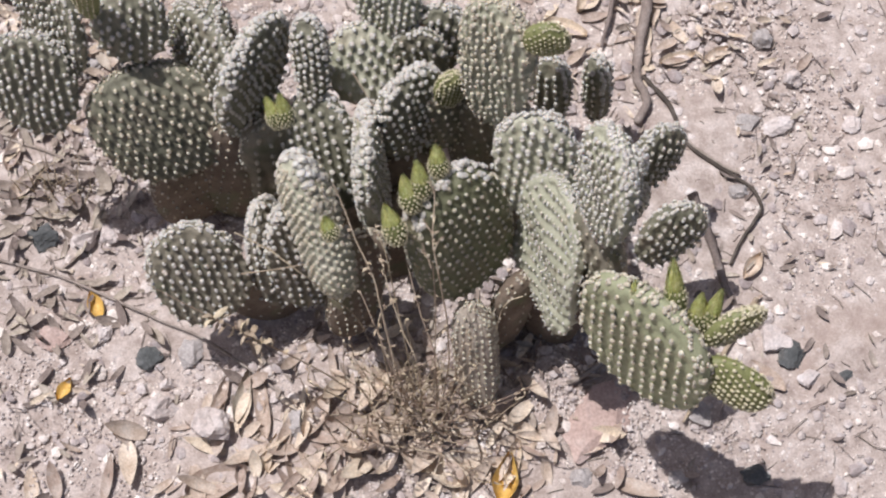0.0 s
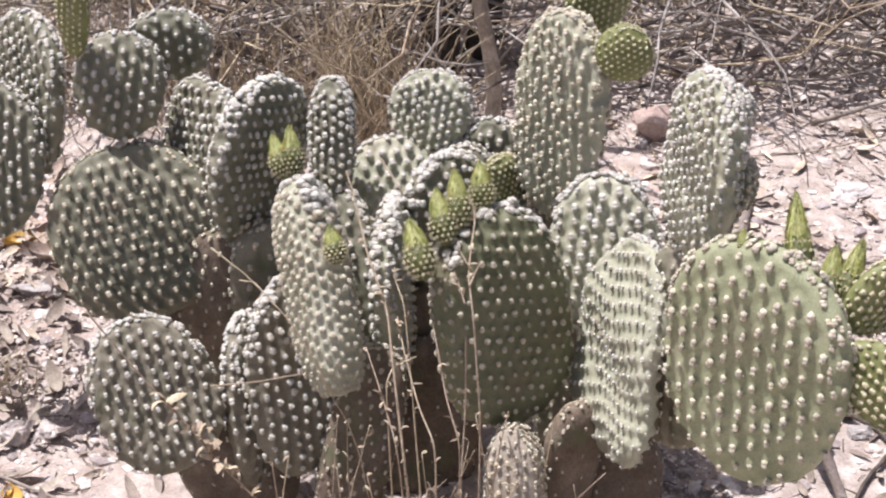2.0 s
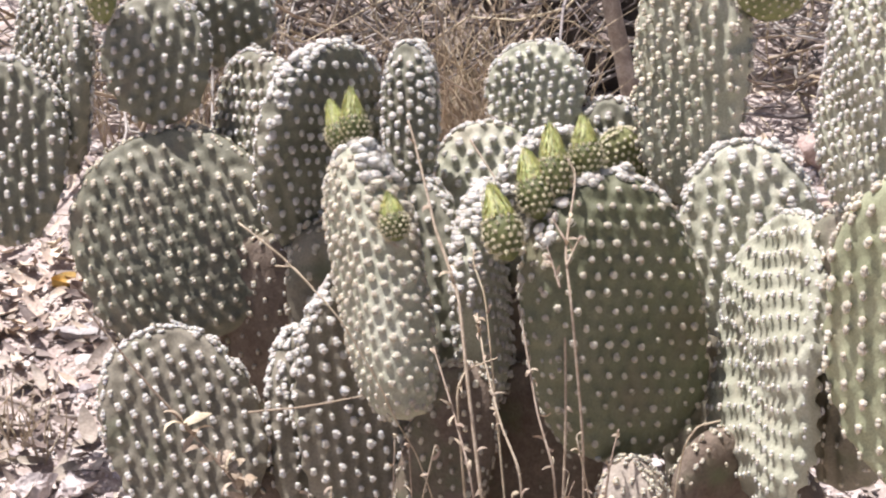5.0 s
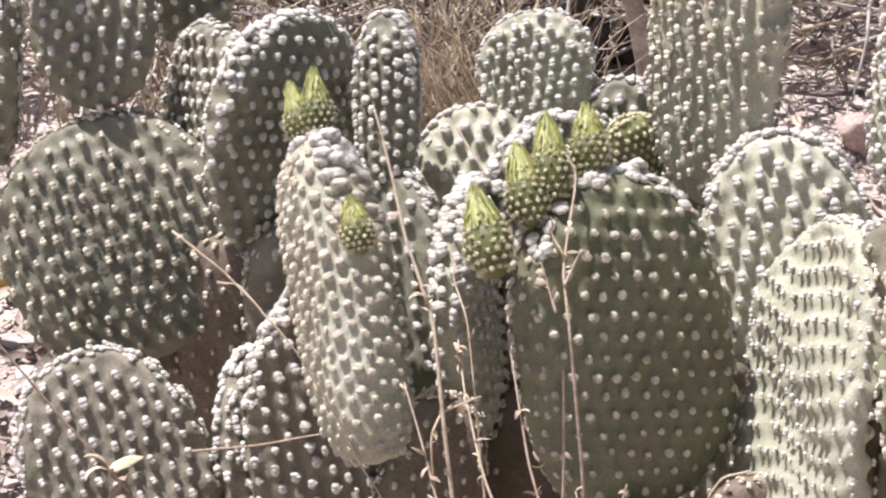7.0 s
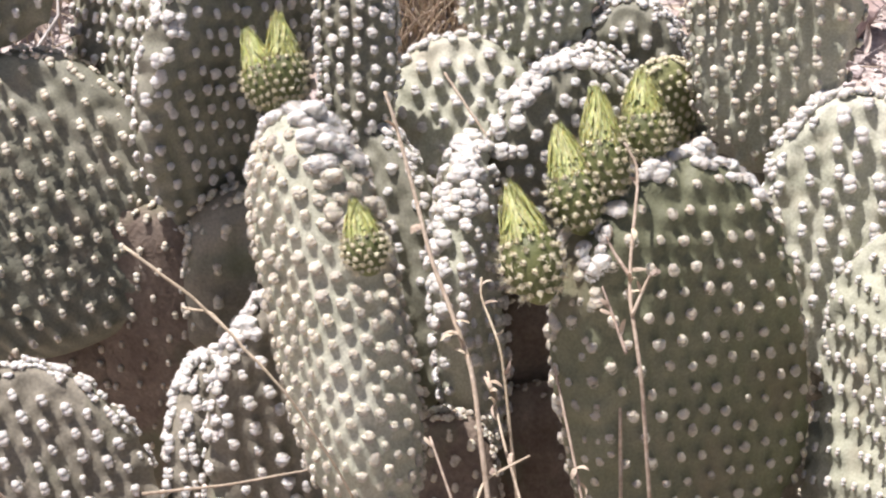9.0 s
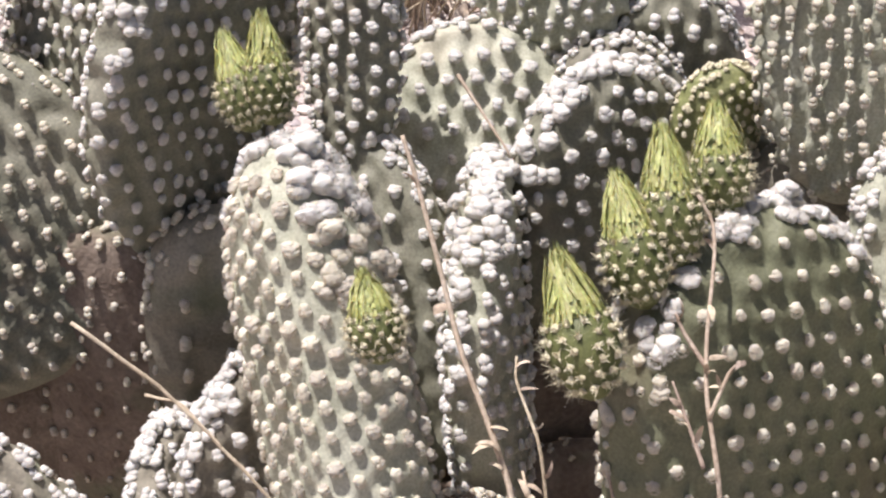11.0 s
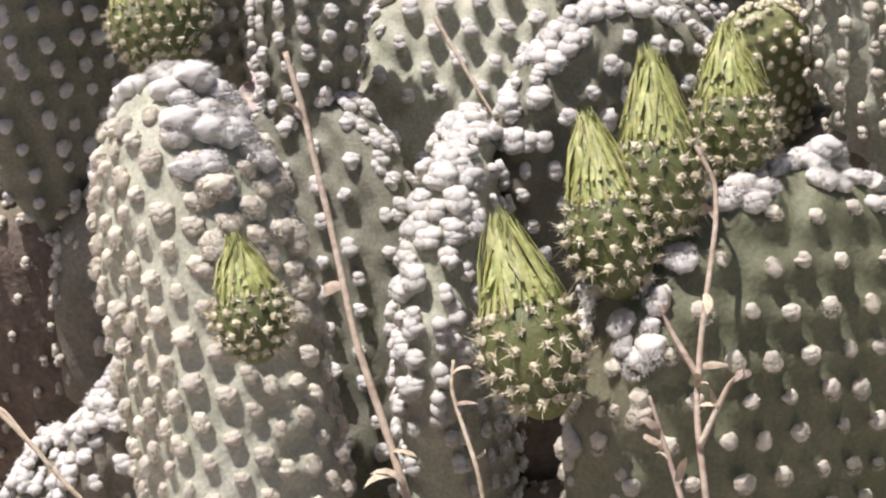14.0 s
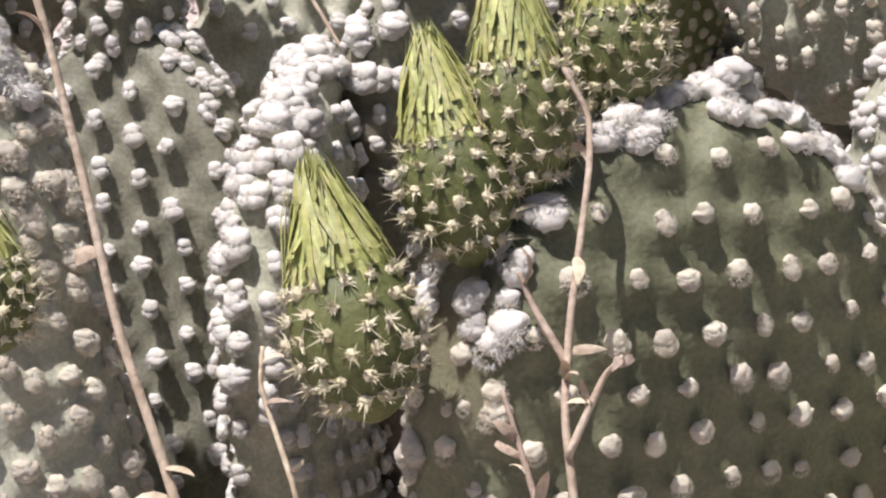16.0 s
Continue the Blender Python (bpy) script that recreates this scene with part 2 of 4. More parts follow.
                    if s < 0.975:
                        out.append((s, k * float(self.half(s)), side, 0))
        return out

    def half(self, s):
        s0 = np.clip(s, 0, 1) ** self.skew
        return self.W / 2 * np.sqrt(np.clip(1 - np.abs(1 - 2 * s0) ** self.blunt, 0, 1))

    def place(self, s, x, side):
        """World point on a face (side 1 or -1) at height s (0 to 1) and offset x."""
        s, x = np.asarray(s, float), np.asarray(x, float)
        h = self.half(s) + 1e-6
        r = np.clip(np.abs(x) / h, 0, 1)
        prof = np.clip(1 - np.abs(2 * s - 1) ** 4, 0, 1) ** 0.5
        z = side * self.T / 2 * prof * (1 - r**self.edge) ** 0.5
        y = (s - 0.5) * self.L
        q = x / (self.W / 2)
        if self.ridge and not self.rows:
            xs = x / self.squeeze
            px, py = xs * self.ct + y * self.st, y * self.ct - xs * self.st
            z = z + side * self.ridge * np.cos(2 * np.pi * (px - 0.5 * py / 0.866) / self.gap) * (1 - r**3) * prof
        z = z + self.bend * (q**2 - 0.4) * self.W + self.wave * np.sin(2 * np.pi * 2.2 * s + 2.0 * q + self.phase[0]) + 0.012 * self.W * np.sin(3 * q + self.phase[1]) + 0.014 * self.W * np.sin(5 * s + self.phase[2])
        return self.c + x[..., None] * self.u + y[..., None] * self.v + z[..., None] * self.n

    def normal(self, s, x, side):
        e = 0.0015
        h = float(self.half(s))
        x = float(np.clip(x, -h * 0.97, h * 0.97))
        s = float(np.clip(s, 0.02, 0.985))
        a = self.place(s, min(x + e, h * 0.995), side) - self.place(s, max(x - e, -h * 0.995), side)
        b = self.place(min(s + e / self.L, 0.999), x, side) - self.place(max(s - e / self.L, 0.001), x, side)
        n = np.cross(a, b) * side
        return n / (np.linalg.norm(n) + 1e-12)

    def body(self, name, mat, parent, label="", ns=40, nt=26, lump=0.0016, reach=0.0045):
        self.lift = lump * 0.75
        th = np.pi * np.arange(ns + 1) / ns
        sv = ((1 - np.cos(th)) / 2) ** 0.8
        sv[0], sv[-1] = 0.0005, 0.99995
        xv = np.sin(np.linspace(-np.pi / 2, np.pi / 2, nt + 1))
        grids = []
        for side in (1, -1):
            S = np.repeat(sv[:, None], nt + 1, 1)
            X = self.half(S) * xv[None, :]
            grids.append(self.place(S, X, side).reshape(-1, 3))
        ar = np.array([self.place(s, x, side) for s, x, side, rim in self.spots])
        an = np.array([self.normal(s, x, side) for s, x, side, rim in self.spots])
        for g in grids:
            d2 = ((g[:, None] - ar[None] + 0.25 * reach * self.v) ** 2).sum(-1)
            w = np.exp(-d2 / (2 * (reach * 0.75) ** 2))
            g += lump * (w[..., None] * an[None]).sum(1) / np.maximum(1, w.sum(1))[:, None]
        n1 = (ns + 1) * (nt + 1)
        faces = []
        for k, flip in ((0, False), (n1, True)):
            for i in range(ns):
                for j in range(nt):
                    q = (k + i * (nt + 1) + j, k + i * (nt + 1) + j + 1, k + (i + 1) * (nt + 1) + j + 1, k + (i + 1) * (nt + 1) + j)
                    faces.append(q[::-1] if flip else q)
        a = [i * (nt + 1) for i in range(ns + 1)]
        b = [i * (nt + 1) + nt for i in range(ns + 1)]
        for i in range(ns):
            faces.append((n1 + a[i], a[i], a[i + 1], n1 + a[i + 1]))
            faces.append((b[i], n1 + b[i], n1 + b[i + 1], b[i + 1]))
        for j in range(nt):
            faces.append((j, n1 + j, n1 + j + 1, j + 1))
            e = ns * (nt + 1)
            faces.append((e + j, e + j + 1, n1 + e + j + 1, n1 + e + j))
        v = np.concatenate(grids)
        ob = mesh_object(name, v, faces, mat, parent, label)
        bm = bmesh.new()
        bm.from_mesh(ob.data)
        bmesh.ops.remove_doubles(bm, verts=bm.verts, dist=0.00015)
        bmesh.ops.recalc_face_normals(bm, faces=bm.faces)
        for q in bm.faces:
            q.smooth = True
        bm.to_mesh(ob.data)
        bm.free()
        return ob

    def tuft_axes(self, size, seed, rim_scale):
        """Place, axes and size of each woolly tuft."""
        r = np.random.default_rng(seed)
        for s, x, side, rim in self.spots:
            p, n = self.place(s, x, side), self.normal(s, x, side)
            if rim:
                out = np.sign(x) * self.u * abs(x) / (self.half(s) + 1e-6) + self.v * (2.2 * s - 1.2)
                n = n * 0.5 + out * 0.7
                n /= np.linalg.norm(n)
            k = size * (r.uniform(0.6, 1.15) if rim else r.uniform(0.75, 1.15)) * (rim_scale * (0.62 + 0.38 * s) if rim else 0.88 + 0.24 * s)
            up = self.v - n * (self.v @ n)
            up /= np.linalg.norm(up) + 1e-9
            yield p + n * self.lift, np.cross(up, n), up, n, k, rim and s > 0.84, side

    def wool(self, mat, parent, size=0.0028, fine=False, seed=3, rim_scale=1.05):
        """All tufts of a pad, joined."""
        r = np.random.default_rng(seed)
        heap = Heap()
        for p, sd, up, n, k, rim, side in self.tuft_axes(size, seed, rim_scale):
            kinds = TUFTS_BACK if side < 0 and not rim else TUFTS_FINE if fine else TUFTS
            v, f = kinds[r.integers(len(kinds))]
            heap.add(p + k * (v[:, :1] * sd + v[:, 1:2] * up + v[:, 2:3] * n), f)
        return tagged(heap.make("areole_wool", mat, parent), kind="stuff")

    def single_tufts(self, mat, parent, size, seed, rim_scale=1.2):
        """Each tuft of a near pad as a piece of its own; alike pieces share their mesh."""
        r = np.random.default_rng(seed)
        meshes, white = tuft_meshes(mat), tuft_meshes(WOOL)
        for p, sd, up, n, k, rim, side in self.tuft_axes(size, seed, rim_scale):
            k = k * 1.75 / rim_scale if rim else k
            ob = new("areole_tuft", (white if rim else meshes)[r.integers(len(meshes))])
            ob.parent = parent
            m = Matrix.Identity(4)
            for c, w in enumerate((sd, up, n)):
                for i in range(3):
                    m[i][c] = w[i] * k
            for i in range(3):
                m[i][3] = p[i]
            ob.matrix_basis = m


def tuft_shape(level, lobes, hairs, seed):
    """A woolly tuft of unit size about its areole: drooping layers of matted wool, one over the other, with short loose hairs."""
    r = np.random.default_rng(seed)
    base, faces = level
    v, f, n = [], [], 0
    for i in range(lobes):
        t = i / max(1, lobes - 1) - 0.5
        wide = 1 - 0.5 * abs(t) ** 1.5 + r.normal(0, 0.07)
        q = base * (0.86 * wide, (0.64 if lobes < 3 else 0.56) * r.uniform(0.85, 1.15), 0.60 * wide)
        ang = np.arctan2(base[:, 1], base[:, 0])
        q = q * (1 + 0.07 * np.sin(r.integers(4, 8) * ang + r.uniform(0, 6)) + 0.08 * np.sin(base @ r.normal(0, 3, 3) + r.uniform(0, 6)) + r.normal(0, 0.05 if len(q) < 100 else 0.03, len(q)) + 0.10 * np.array([noise.noise(Vector(p * 3.2 + seed + i)) for p in base]))[:, None]
        q[:, 1] += -0.28 * np.clip(q[:, 2], 0, 1) - 0.10 * np.cos(2 * q[:, 0])
        q = q + (r.normal(0, 0.10), -0.62 * t + 0.06, 0.42 + r.normal(0, 0.06))
        v.append(q)
        f.extend([tuple(k + n for k in a) for a in faces])
        n += len(q)
    for i in range(hairs):
        t, z = r.uniform(0, 6.28), r.uniform(0.0, 1.0) ** 1.2
        d = np.array((np.cos(t) * np.sqrt(max(0, 1 - z * z)), np.sin(t) * np.sqrt(max(0, 1 - z * z)), z))
        p0 = d * (0.76, 0.76, 0.58) + (0, -0.20 * z, 0.40)
        turn = np.cross(d, r.normal(0, 1, 3))
        e = p0 + d * r.uniform(0.10, 0.26) + turn / (np.linalg.norm(turn) + 1e-9) * r.uniform(0.05, 0.28) + (0, -0.08, 0)
        sdw = np.cross(d, e - p0)
        sdw /= np.linalg.norm(sdw) + 1e-9
        g = r.uniform(0.03, 0.07) if hairs < 30 else r.uniform(0.012, 0.03)
        v.append(np.array([p0 + sdw * g, p0 - sdw * g, e]))
        f.append((n, n + 1, n + 2))
        n += 3
    return np.concatenate(v) * (1.14, 1.14, 1.1), f


TUFTS = [tuft_shape(ICO1, 2, 12, 400 + i) for i in range(9)]
TUFTS_BACK = [tuft_shape(ICO1, 2, 0, 410 + i) for i in range(4)]
TUFTS_FINE = [tuft_shape(ICO2, 2 + i % 2, 150, 420 + i) for i in range(10)]
TUFTS_NEAR = [tuft_shape(ICO3, 1 + i % 3, 420, 440 + i) for i in range(12)]
TUFT_MESHES = {}


def tuft_meshes(mat):
    if mat.name not in TUFT_MESHES:
        made = []
        for v, f in TUFTS_NEAR:
            me = bpy.data.meshes.new("areole_tuft")
            me.from_pydata([tuple(q) for q in v], [], f)
            me.materials.append(mat)
            me.polygons.foreach_set("use_smooth", [True] * len(me.polygons))
            made.append(me)
        TUFT_MESHES[mat.name] = made
    return TUFT_MESHES[mat.name]


PADS = {
    "M": (0.0563, -0.0077, 0.1957, 32.5, -11.9, 13.1, 0.1570, 0.1021, 0.0360),
    "F": (-0.0717, 0.0003, 0.2113, -38.6, -15.4, 31.9, 0.1504, 0.0420, 0.0370),
    "K": (-0.0656, 0.0986, 0.1369, -21.6, 0.9, 24.2, 0.1748, 0.0765, 0.0241),
    "G": (-0.0675, 0.1535, 0.2461, -25.3, -0.8, 25.5, 0.0945, 0.0299, 0.0214),
    "D": (-0.1238, 0.1562, 0.2236, 55.7, 2.3, 1.1, 0.1366, 0.1090, 0.0246),
    "E": (-0.1672, 0.1787, 0.2291, -57.8, 10.9, 4.5, 0.0948, 0.1043, 0.0213),
    "E2": (-0.1590, 0.2150, 0.2170, -59.0, 4.0, -3.0, 0.0800, 0.0550, 0.0220),
    "P": (-0.0194, 0.1770, 0.1949, 7.8, 2.0, 41.3, 0.0800, 0.0694, 0.0227),
    "N": (0.0087, 0.2155, 0.2428, -15.2, -6.1, 25.7, 0.0618, 0.0627, 0.0219),
    "I": (0.0204, 0.1191, 0.1969, 34.4, 2.6, 13.5, 0.1069, 0.0756, 0.0246),
    "H": (-0.0185, 0.0819, 0.1640, -97.2, -2.3, 15.7, 0.1294, 0.0988, 0.0210),
    "NP": (0.0601, 0.1246, 0.2307, 19.3, 5.9, 3.2, 0.0500, 0.0340, 0.0165),
    "S": (0.0985, 0.1097, 0.2951, -45.6, 0.9, 13.1, 0.1510, 0.0749, 0.0276),
    "S2": (0.1380, 0.0949, 0.3541, -7.2, 59.4, -1.3, 0.0399, 0.0418, 0.0180),
    "S3": (0.1290, 0.1950, 0.3510, 0.0, 20.0, -1.0, 0.0590, 0.0480, 0.0180),
    "Q": (0.1320, 0.0437, 0.2144, -5.3, -4.7, 26.3, 0.1170, 0.0741, 0.0217),
    "V": (0.1764, -0.0429, 0.3365, -74.9, 1.4, 8.9, 0.1254, 0.0840, 0.0246),
    "W": (0.1403, -0.0303, 0.1858, -72.4, 7.0, 22.0, 0.1554, 0.1075, 0.0206),
    "X": (0.2003, -0.1565, 0.2609, -49.5, 4.8, 1.2, 0.1637, 0.1358, 0.0280),
    "XA": (0.2661, -0.1712, 0.3215, 10.7, 48.3, 8.4, 0.0568, 0.0449, 0.0158),
    "XB": (0.2671, -0.2059, 0.2827, -5.0, 116.3, -26.7, 0.0698, 0.0474, 0.0161),
    "BL": (-0.1896, 0.0078, 0.1128, 22.2, -25.9, 24.5, 0.1143, 0.0875, 0.0239),
    "BM": (-0.1223, 0.0322, 0.0923, 62.5, -4.7, 23.0, 0.1283, 0.0589, 0.0211),
    "BN": (-0.0875, 0.0157, 0.1251, 16.1, -0.1, 17.5, 0.1494, 0.0734, 0.0227),
    "L": (-0.2159, 0.1443, 0.1693, 4.5, -21.4, 22.2, 0.1342, 0.1334, 0.0271),
    "LB": (-0.2301, 0.1878, 0.2713, 0.5, -4.0, 18.4, 0.0796, 0.0658, 0.0212),
    "LC": (-0.3080, 0.2218, 0.2464, -53.3, -1.9, 16.8, 0.1265, 0.1126, 0.0194),
    "LD": (-0.2019, 0.2732, 0.2676, 2.0, -0.7, 5.3, 0.0561, 0.0640, 0.0219),
    "LE": (-0.3279, 0.1673, 0.2155, -6.0, -3.9, 20.0, 0.1174, 0.0806, 0.0232),
    "FS": (-0.0410, -0.0015, 0.0819, 1.1, 12.4, 16.6, 0.1499, 0.0520, 0.0303),
    "MB": (0.0688, -0.0797, 0.0733, -23.4, -2.9, 20.3, 0.1394, 0.0394, 0.0300),
    "RA": (0.2563, 0.0872, 0.1328, 21.6, 7.4, 6.2, 0.0939, 0.0578, 0.0200),
    "RB": (0.2610, 0.0080, 0.1250, 3.5, 25.8, 10.3, 0.0878, 0.0586, 0.0200),
    "DS": (-0.1180, 0.1280, 0.1050, 13.0, 1.0, 0.0, 0.1700, 0.0550, 0.0350),
    "NPS": (0.0660, 0.1260, 0.1750, 10.0, 0.0, 5.0, 0.0950, 0.0880, 0.0200),
    "VG": (0.1880, -0.0400, 0.3700, -40.0, 10.0, 5.0, 0.0420, 0.0280, 0.0240),
    "VH": (0.1940, -0.0500, 0.3300, -20.0, 0.0, 5.0, 0.0360, 0.0280, 0.0240),
    # GS: added filler pad that hides sunlit ground in a dark gap
    "GS": (-0.0340, 0.0600, 0.0500, 5.0, 0.0, 4.0, 0.1300, 0.0850, 0.0300),
    "RS1": (0.1679, 0.1800, 0.1174, -37.4, -1.4, 5.1, 0.0994, 0.0360, 0.0219),
    "RS2": (0.2132, 0.1784, 0.1172, -61.9, -1.9, 6.3, 0.0961, 0.0277, 0.0210),
    "C2": (0.0570, 0.1990, 0.2000, -5.0, 0.0, 10.0, 0.0850, 0.0500, 0.0220),
    "L6": (-0.2620, 0.1850, 0.3350, -20.0, 0.0, 0.0, 0.0750, 0.0260, 0.0140),
    "MB2": (0.1060, -0.0350, 0.0700, 38.0, 5.0, 0.0, 0.1500, 0.0540, 0.0300),
    "C1": (0.0340, 0.1840, 0.1850, -10.0, 0.0, 10.0, 0.0850, 0.0550, 0.0220),
    "LS1": (-0.2000, 0.1300, 0.0600, 20.0, 0.0, 0.0, 0.1300, 0.0800, 0.0300),
    "LS2": (-0.1550, 0.1300, 0.0850, -10.0, 0.0, 0.0, 0.1900, 0.0850, 0.0300),
    "BS": (-0.1300, 0.0200, 0.0350, 10.0, -30.0, 0.0, 0.1000, 0.0800, 0.0300),
    "IS2": (0.0120, 0.0650, 0.0500, 15.0, 5.0, 10.0, 0.1500, 0.0850, 0.0350),
    "KS": (-0.0700, 0.1200, 0.0200, 10.0, 0.0, 0.0, 0.1200, 0.0800, 0.0300),
    "IS": (0.0100, 0.1000, 0.0800, 20.0, 0.0, 0.0, 0.1600, 0.0900, 0.0300),
    "WS": (0.1500, -0.0250, 0.0500, -20.0, 0.0, 10.0, 0.1300, 0.0600, 0.0300),
    "VS": (0.1750, -0.0500, 0.2000, -60.0, 0.0, 0.0, 0.1600, 0.0800, 0.0300),
    "QS": (0.1300, 0.0600, 0.0800, -20.0, 0.0, 0.0, 0.1600, 0.0800, 0.0300),
    "SS": (0.1000, 0.1200, 0.1300, -10.0, 0.0, 0.0, 0.2000, 0.0800, 0.0300),
}

# kind of look for each pad: spacing of tufts, tuft size, skin (lit and shaded tones included), wool, bend, wave
STYLE = {
    "X": (0.0133, 0.0031, SKIN_GREEN, WOOL_OLD, 0.03, 0.0),
    "W": (0.0076, 0.0019, SKIN_SUNLIT, WOOL, 0.04, 0.0022),
    "V": (0.0076, 0.0024, SKIN_SUNLIT, WOOL, 0.05, 0.0015),
    "Q": (0.0100, 0.0031, SKIN_SUNLIT, WOOL, 0.0, 0.0),
    "S": (0.0080, 0.0025, SKIN_SUNLIT, WOOL_OLD, -0.03, 0.0),
    "P": (0.0108, 0.0026, SKIN_SUNLIT, WOOL, 0.0, 0.0),
    "N": (0.0072, 0.0024, SKIN_SUNLIT, WOOL, 0.0, 0.0),
    "F": (0.0094, 0.0023, SKIN_SUNLIT, WOOL_OLD, 0.04, 0.0),
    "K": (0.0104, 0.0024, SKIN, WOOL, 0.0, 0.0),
    "H": (0.0085, 0.0024, SKIN_SUNLIT, WOOL, 0.0, 0.0),
    "I": (0.0088, 0.0024, SKIN, WOOL, 0.0, 0.0),
    "G": (0.0078, 0.0023, SKIN, WOOL, 0.0, 0.0),
    "M": (0.0102, 0.0020, SKIN_SHADE, WOOL_OLD, 0.0, 0.0),
    "L": (0.0108, 0.0025, SKIN, WOOL_OLD, 0.0, 0.0),
    "D": (0.0096, 0.0023, SKIN, WOOL, 0.0, 0.0),
    "NP": (0.0044, 0.0012, SKIN_YOUNG, WOOL_YOUNG, 0.0, 0.0),
    "S2": (0.0046, 0.0012, SKIN_YOUNG, WOOL_YOUNG, 0.0, 0.0),
    "S3": (0.0052, 0.0014, SKIN_YOUNG, WOOL_YOUNG, 0.0, 0.0),
    "L6": (0.0052, 0.0014, SKIN_YOUNG, WOOL_YOUNG, 0.0, 0.0),
    "XA": (0.0058, 0.0019, SKIN_YOUNG, WOOL_YOUNG, 0.0, 0.0),
    "XB": (0.0060, 0.0020, SKIN_YOUNG, WOOL_YOUNG, 0.0, 0.0),
    "FS": (0.0095, 0.0019, SKIN_OLD_SHADED, WOOL_OLD, 0.0, 0.0),
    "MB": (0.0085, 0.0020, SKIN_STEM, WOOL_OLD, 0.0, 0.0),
    "MB2": (0.0200, 0.0016, SKIN_OLD_SHADED, WOOL_OLD, 0.0, 0.0),
    "VG": (0.0060, 0.0026, SKIN_SUNLIT, WOOL, 0.0, 0.0),
    "VH": (0.0060, 0.0026, SKIN_SUNLIT, WOOL_OLD, 0.0, 0.0),
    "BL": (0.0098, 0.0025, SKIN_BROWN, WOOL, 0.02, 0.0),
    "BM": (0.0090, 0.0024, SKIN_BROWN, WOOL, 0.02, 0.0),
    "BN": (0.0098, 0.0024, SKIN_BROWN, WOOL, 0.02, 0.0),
    "GS": (0.0240, 0.0014, SKIN_OLD_SHADED, WOOL_OLD, 0.0, 0.0),
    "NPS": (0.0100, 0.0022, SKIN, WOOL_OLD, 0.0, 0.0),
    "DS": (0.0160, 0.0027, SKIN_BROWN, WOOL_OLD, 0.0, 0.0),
    # LS1 and LS2 get the dark brown because they sit in deep shade
    "LS1": (0.0125, 0.0018, SKIN_OLD_SHADED, WOOL_OLD, 0.0, 0.0),
    "LS2": (0.0125, 0.0018, SKIN_OLD_SHADED, WOOL_OLD, 0.0, 0.0),
    "BS": (0.0200, 0.0016, SKIN_OLD_SHADED, WOOL_OLD, 0.0, 0.0),
    "KS": (0.0240, 0.0014, SKIN_OLD_SHADED, WOOL_OLD, 0.0, 0.0),
    "IS2": (0.0240, 0.0014, SKIN_OLD_SHADED, WOOL_OLD, 0.0, 0.0),
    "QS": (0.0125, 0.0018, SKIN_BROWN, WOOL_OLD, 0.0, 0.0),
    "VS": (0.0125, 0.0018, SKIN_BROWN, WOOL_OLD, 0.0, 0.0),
    "IS": (0.0240, 0.0014, SKIN_OLD_SHADED, WOOL_OLD, 0.0, 0.0),
    "WS": (0.0200, 0.0016, SKIN_OLD_SHADED, WOOL_OLD, 0.0, 0.0),
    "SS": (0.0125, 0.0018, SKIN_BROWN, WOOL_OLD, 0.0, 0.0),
}
# how blunt the outline and how square the edge of some pads is
BLUNT = {"M": 3.0, "F": 3.2, "W": 3.6, "FS": 3.4, "MB": 4.5, "DS": 5.0, "BL": 2.5, "L": 2.6, "LS1": 3.5, "LS2": 3.5, "BS": 3.0, "IS2": 4.0, "MB2": 4.0, "KS": 4.0, "WS": 3.5, "NP": 2.2, "XA": 2.2, "XB": 2.2}
SKEW = {"W": 0.82, "M": 0.95, "F": 1.0, "BL": 0.95, "L": 0.95, "DS": 1.0, "MB": 1.0, "FS": 1.0}
TURN = {"L": 58, "F": 31, "D": 46, "M": 44, "BL": 20, "LC": 26, "LE": 28, "S": 34, "X": 38, "P": 14, "N": 14, "K": 40}
RIDGE = {"L": 0.0016, "F": 0.0, "H": 0.0, "LC": 0.0012, "LE": 0.0012, "S": 0.0012, "M": 0.0005, "X": 0.0, "D": 0.0007}
ROWS = {"W": 0.0108}
SQUEEZE = {"F": 0.62}
EDGE = {"F": 3.2, "M": 4.0, "H": 3.5, "MB": 6.0, "DS": 4.0, "FS": 3.5}
FINE = ("M", "F", "K", "H", "I", "P", "G", "NP", "D", "BN")
SINGLE = ("M", "F")
RIM = {"H": 1.55, "I": 1.55, "D": 1.3, "G": 1.25, "P": 1.2, "BN": 1.4, "BM": 1.4, "BL": 1.25, "Q": 1.2, "V": 1.15, "S": 1.2, "N": 1.15}
MADE = {}
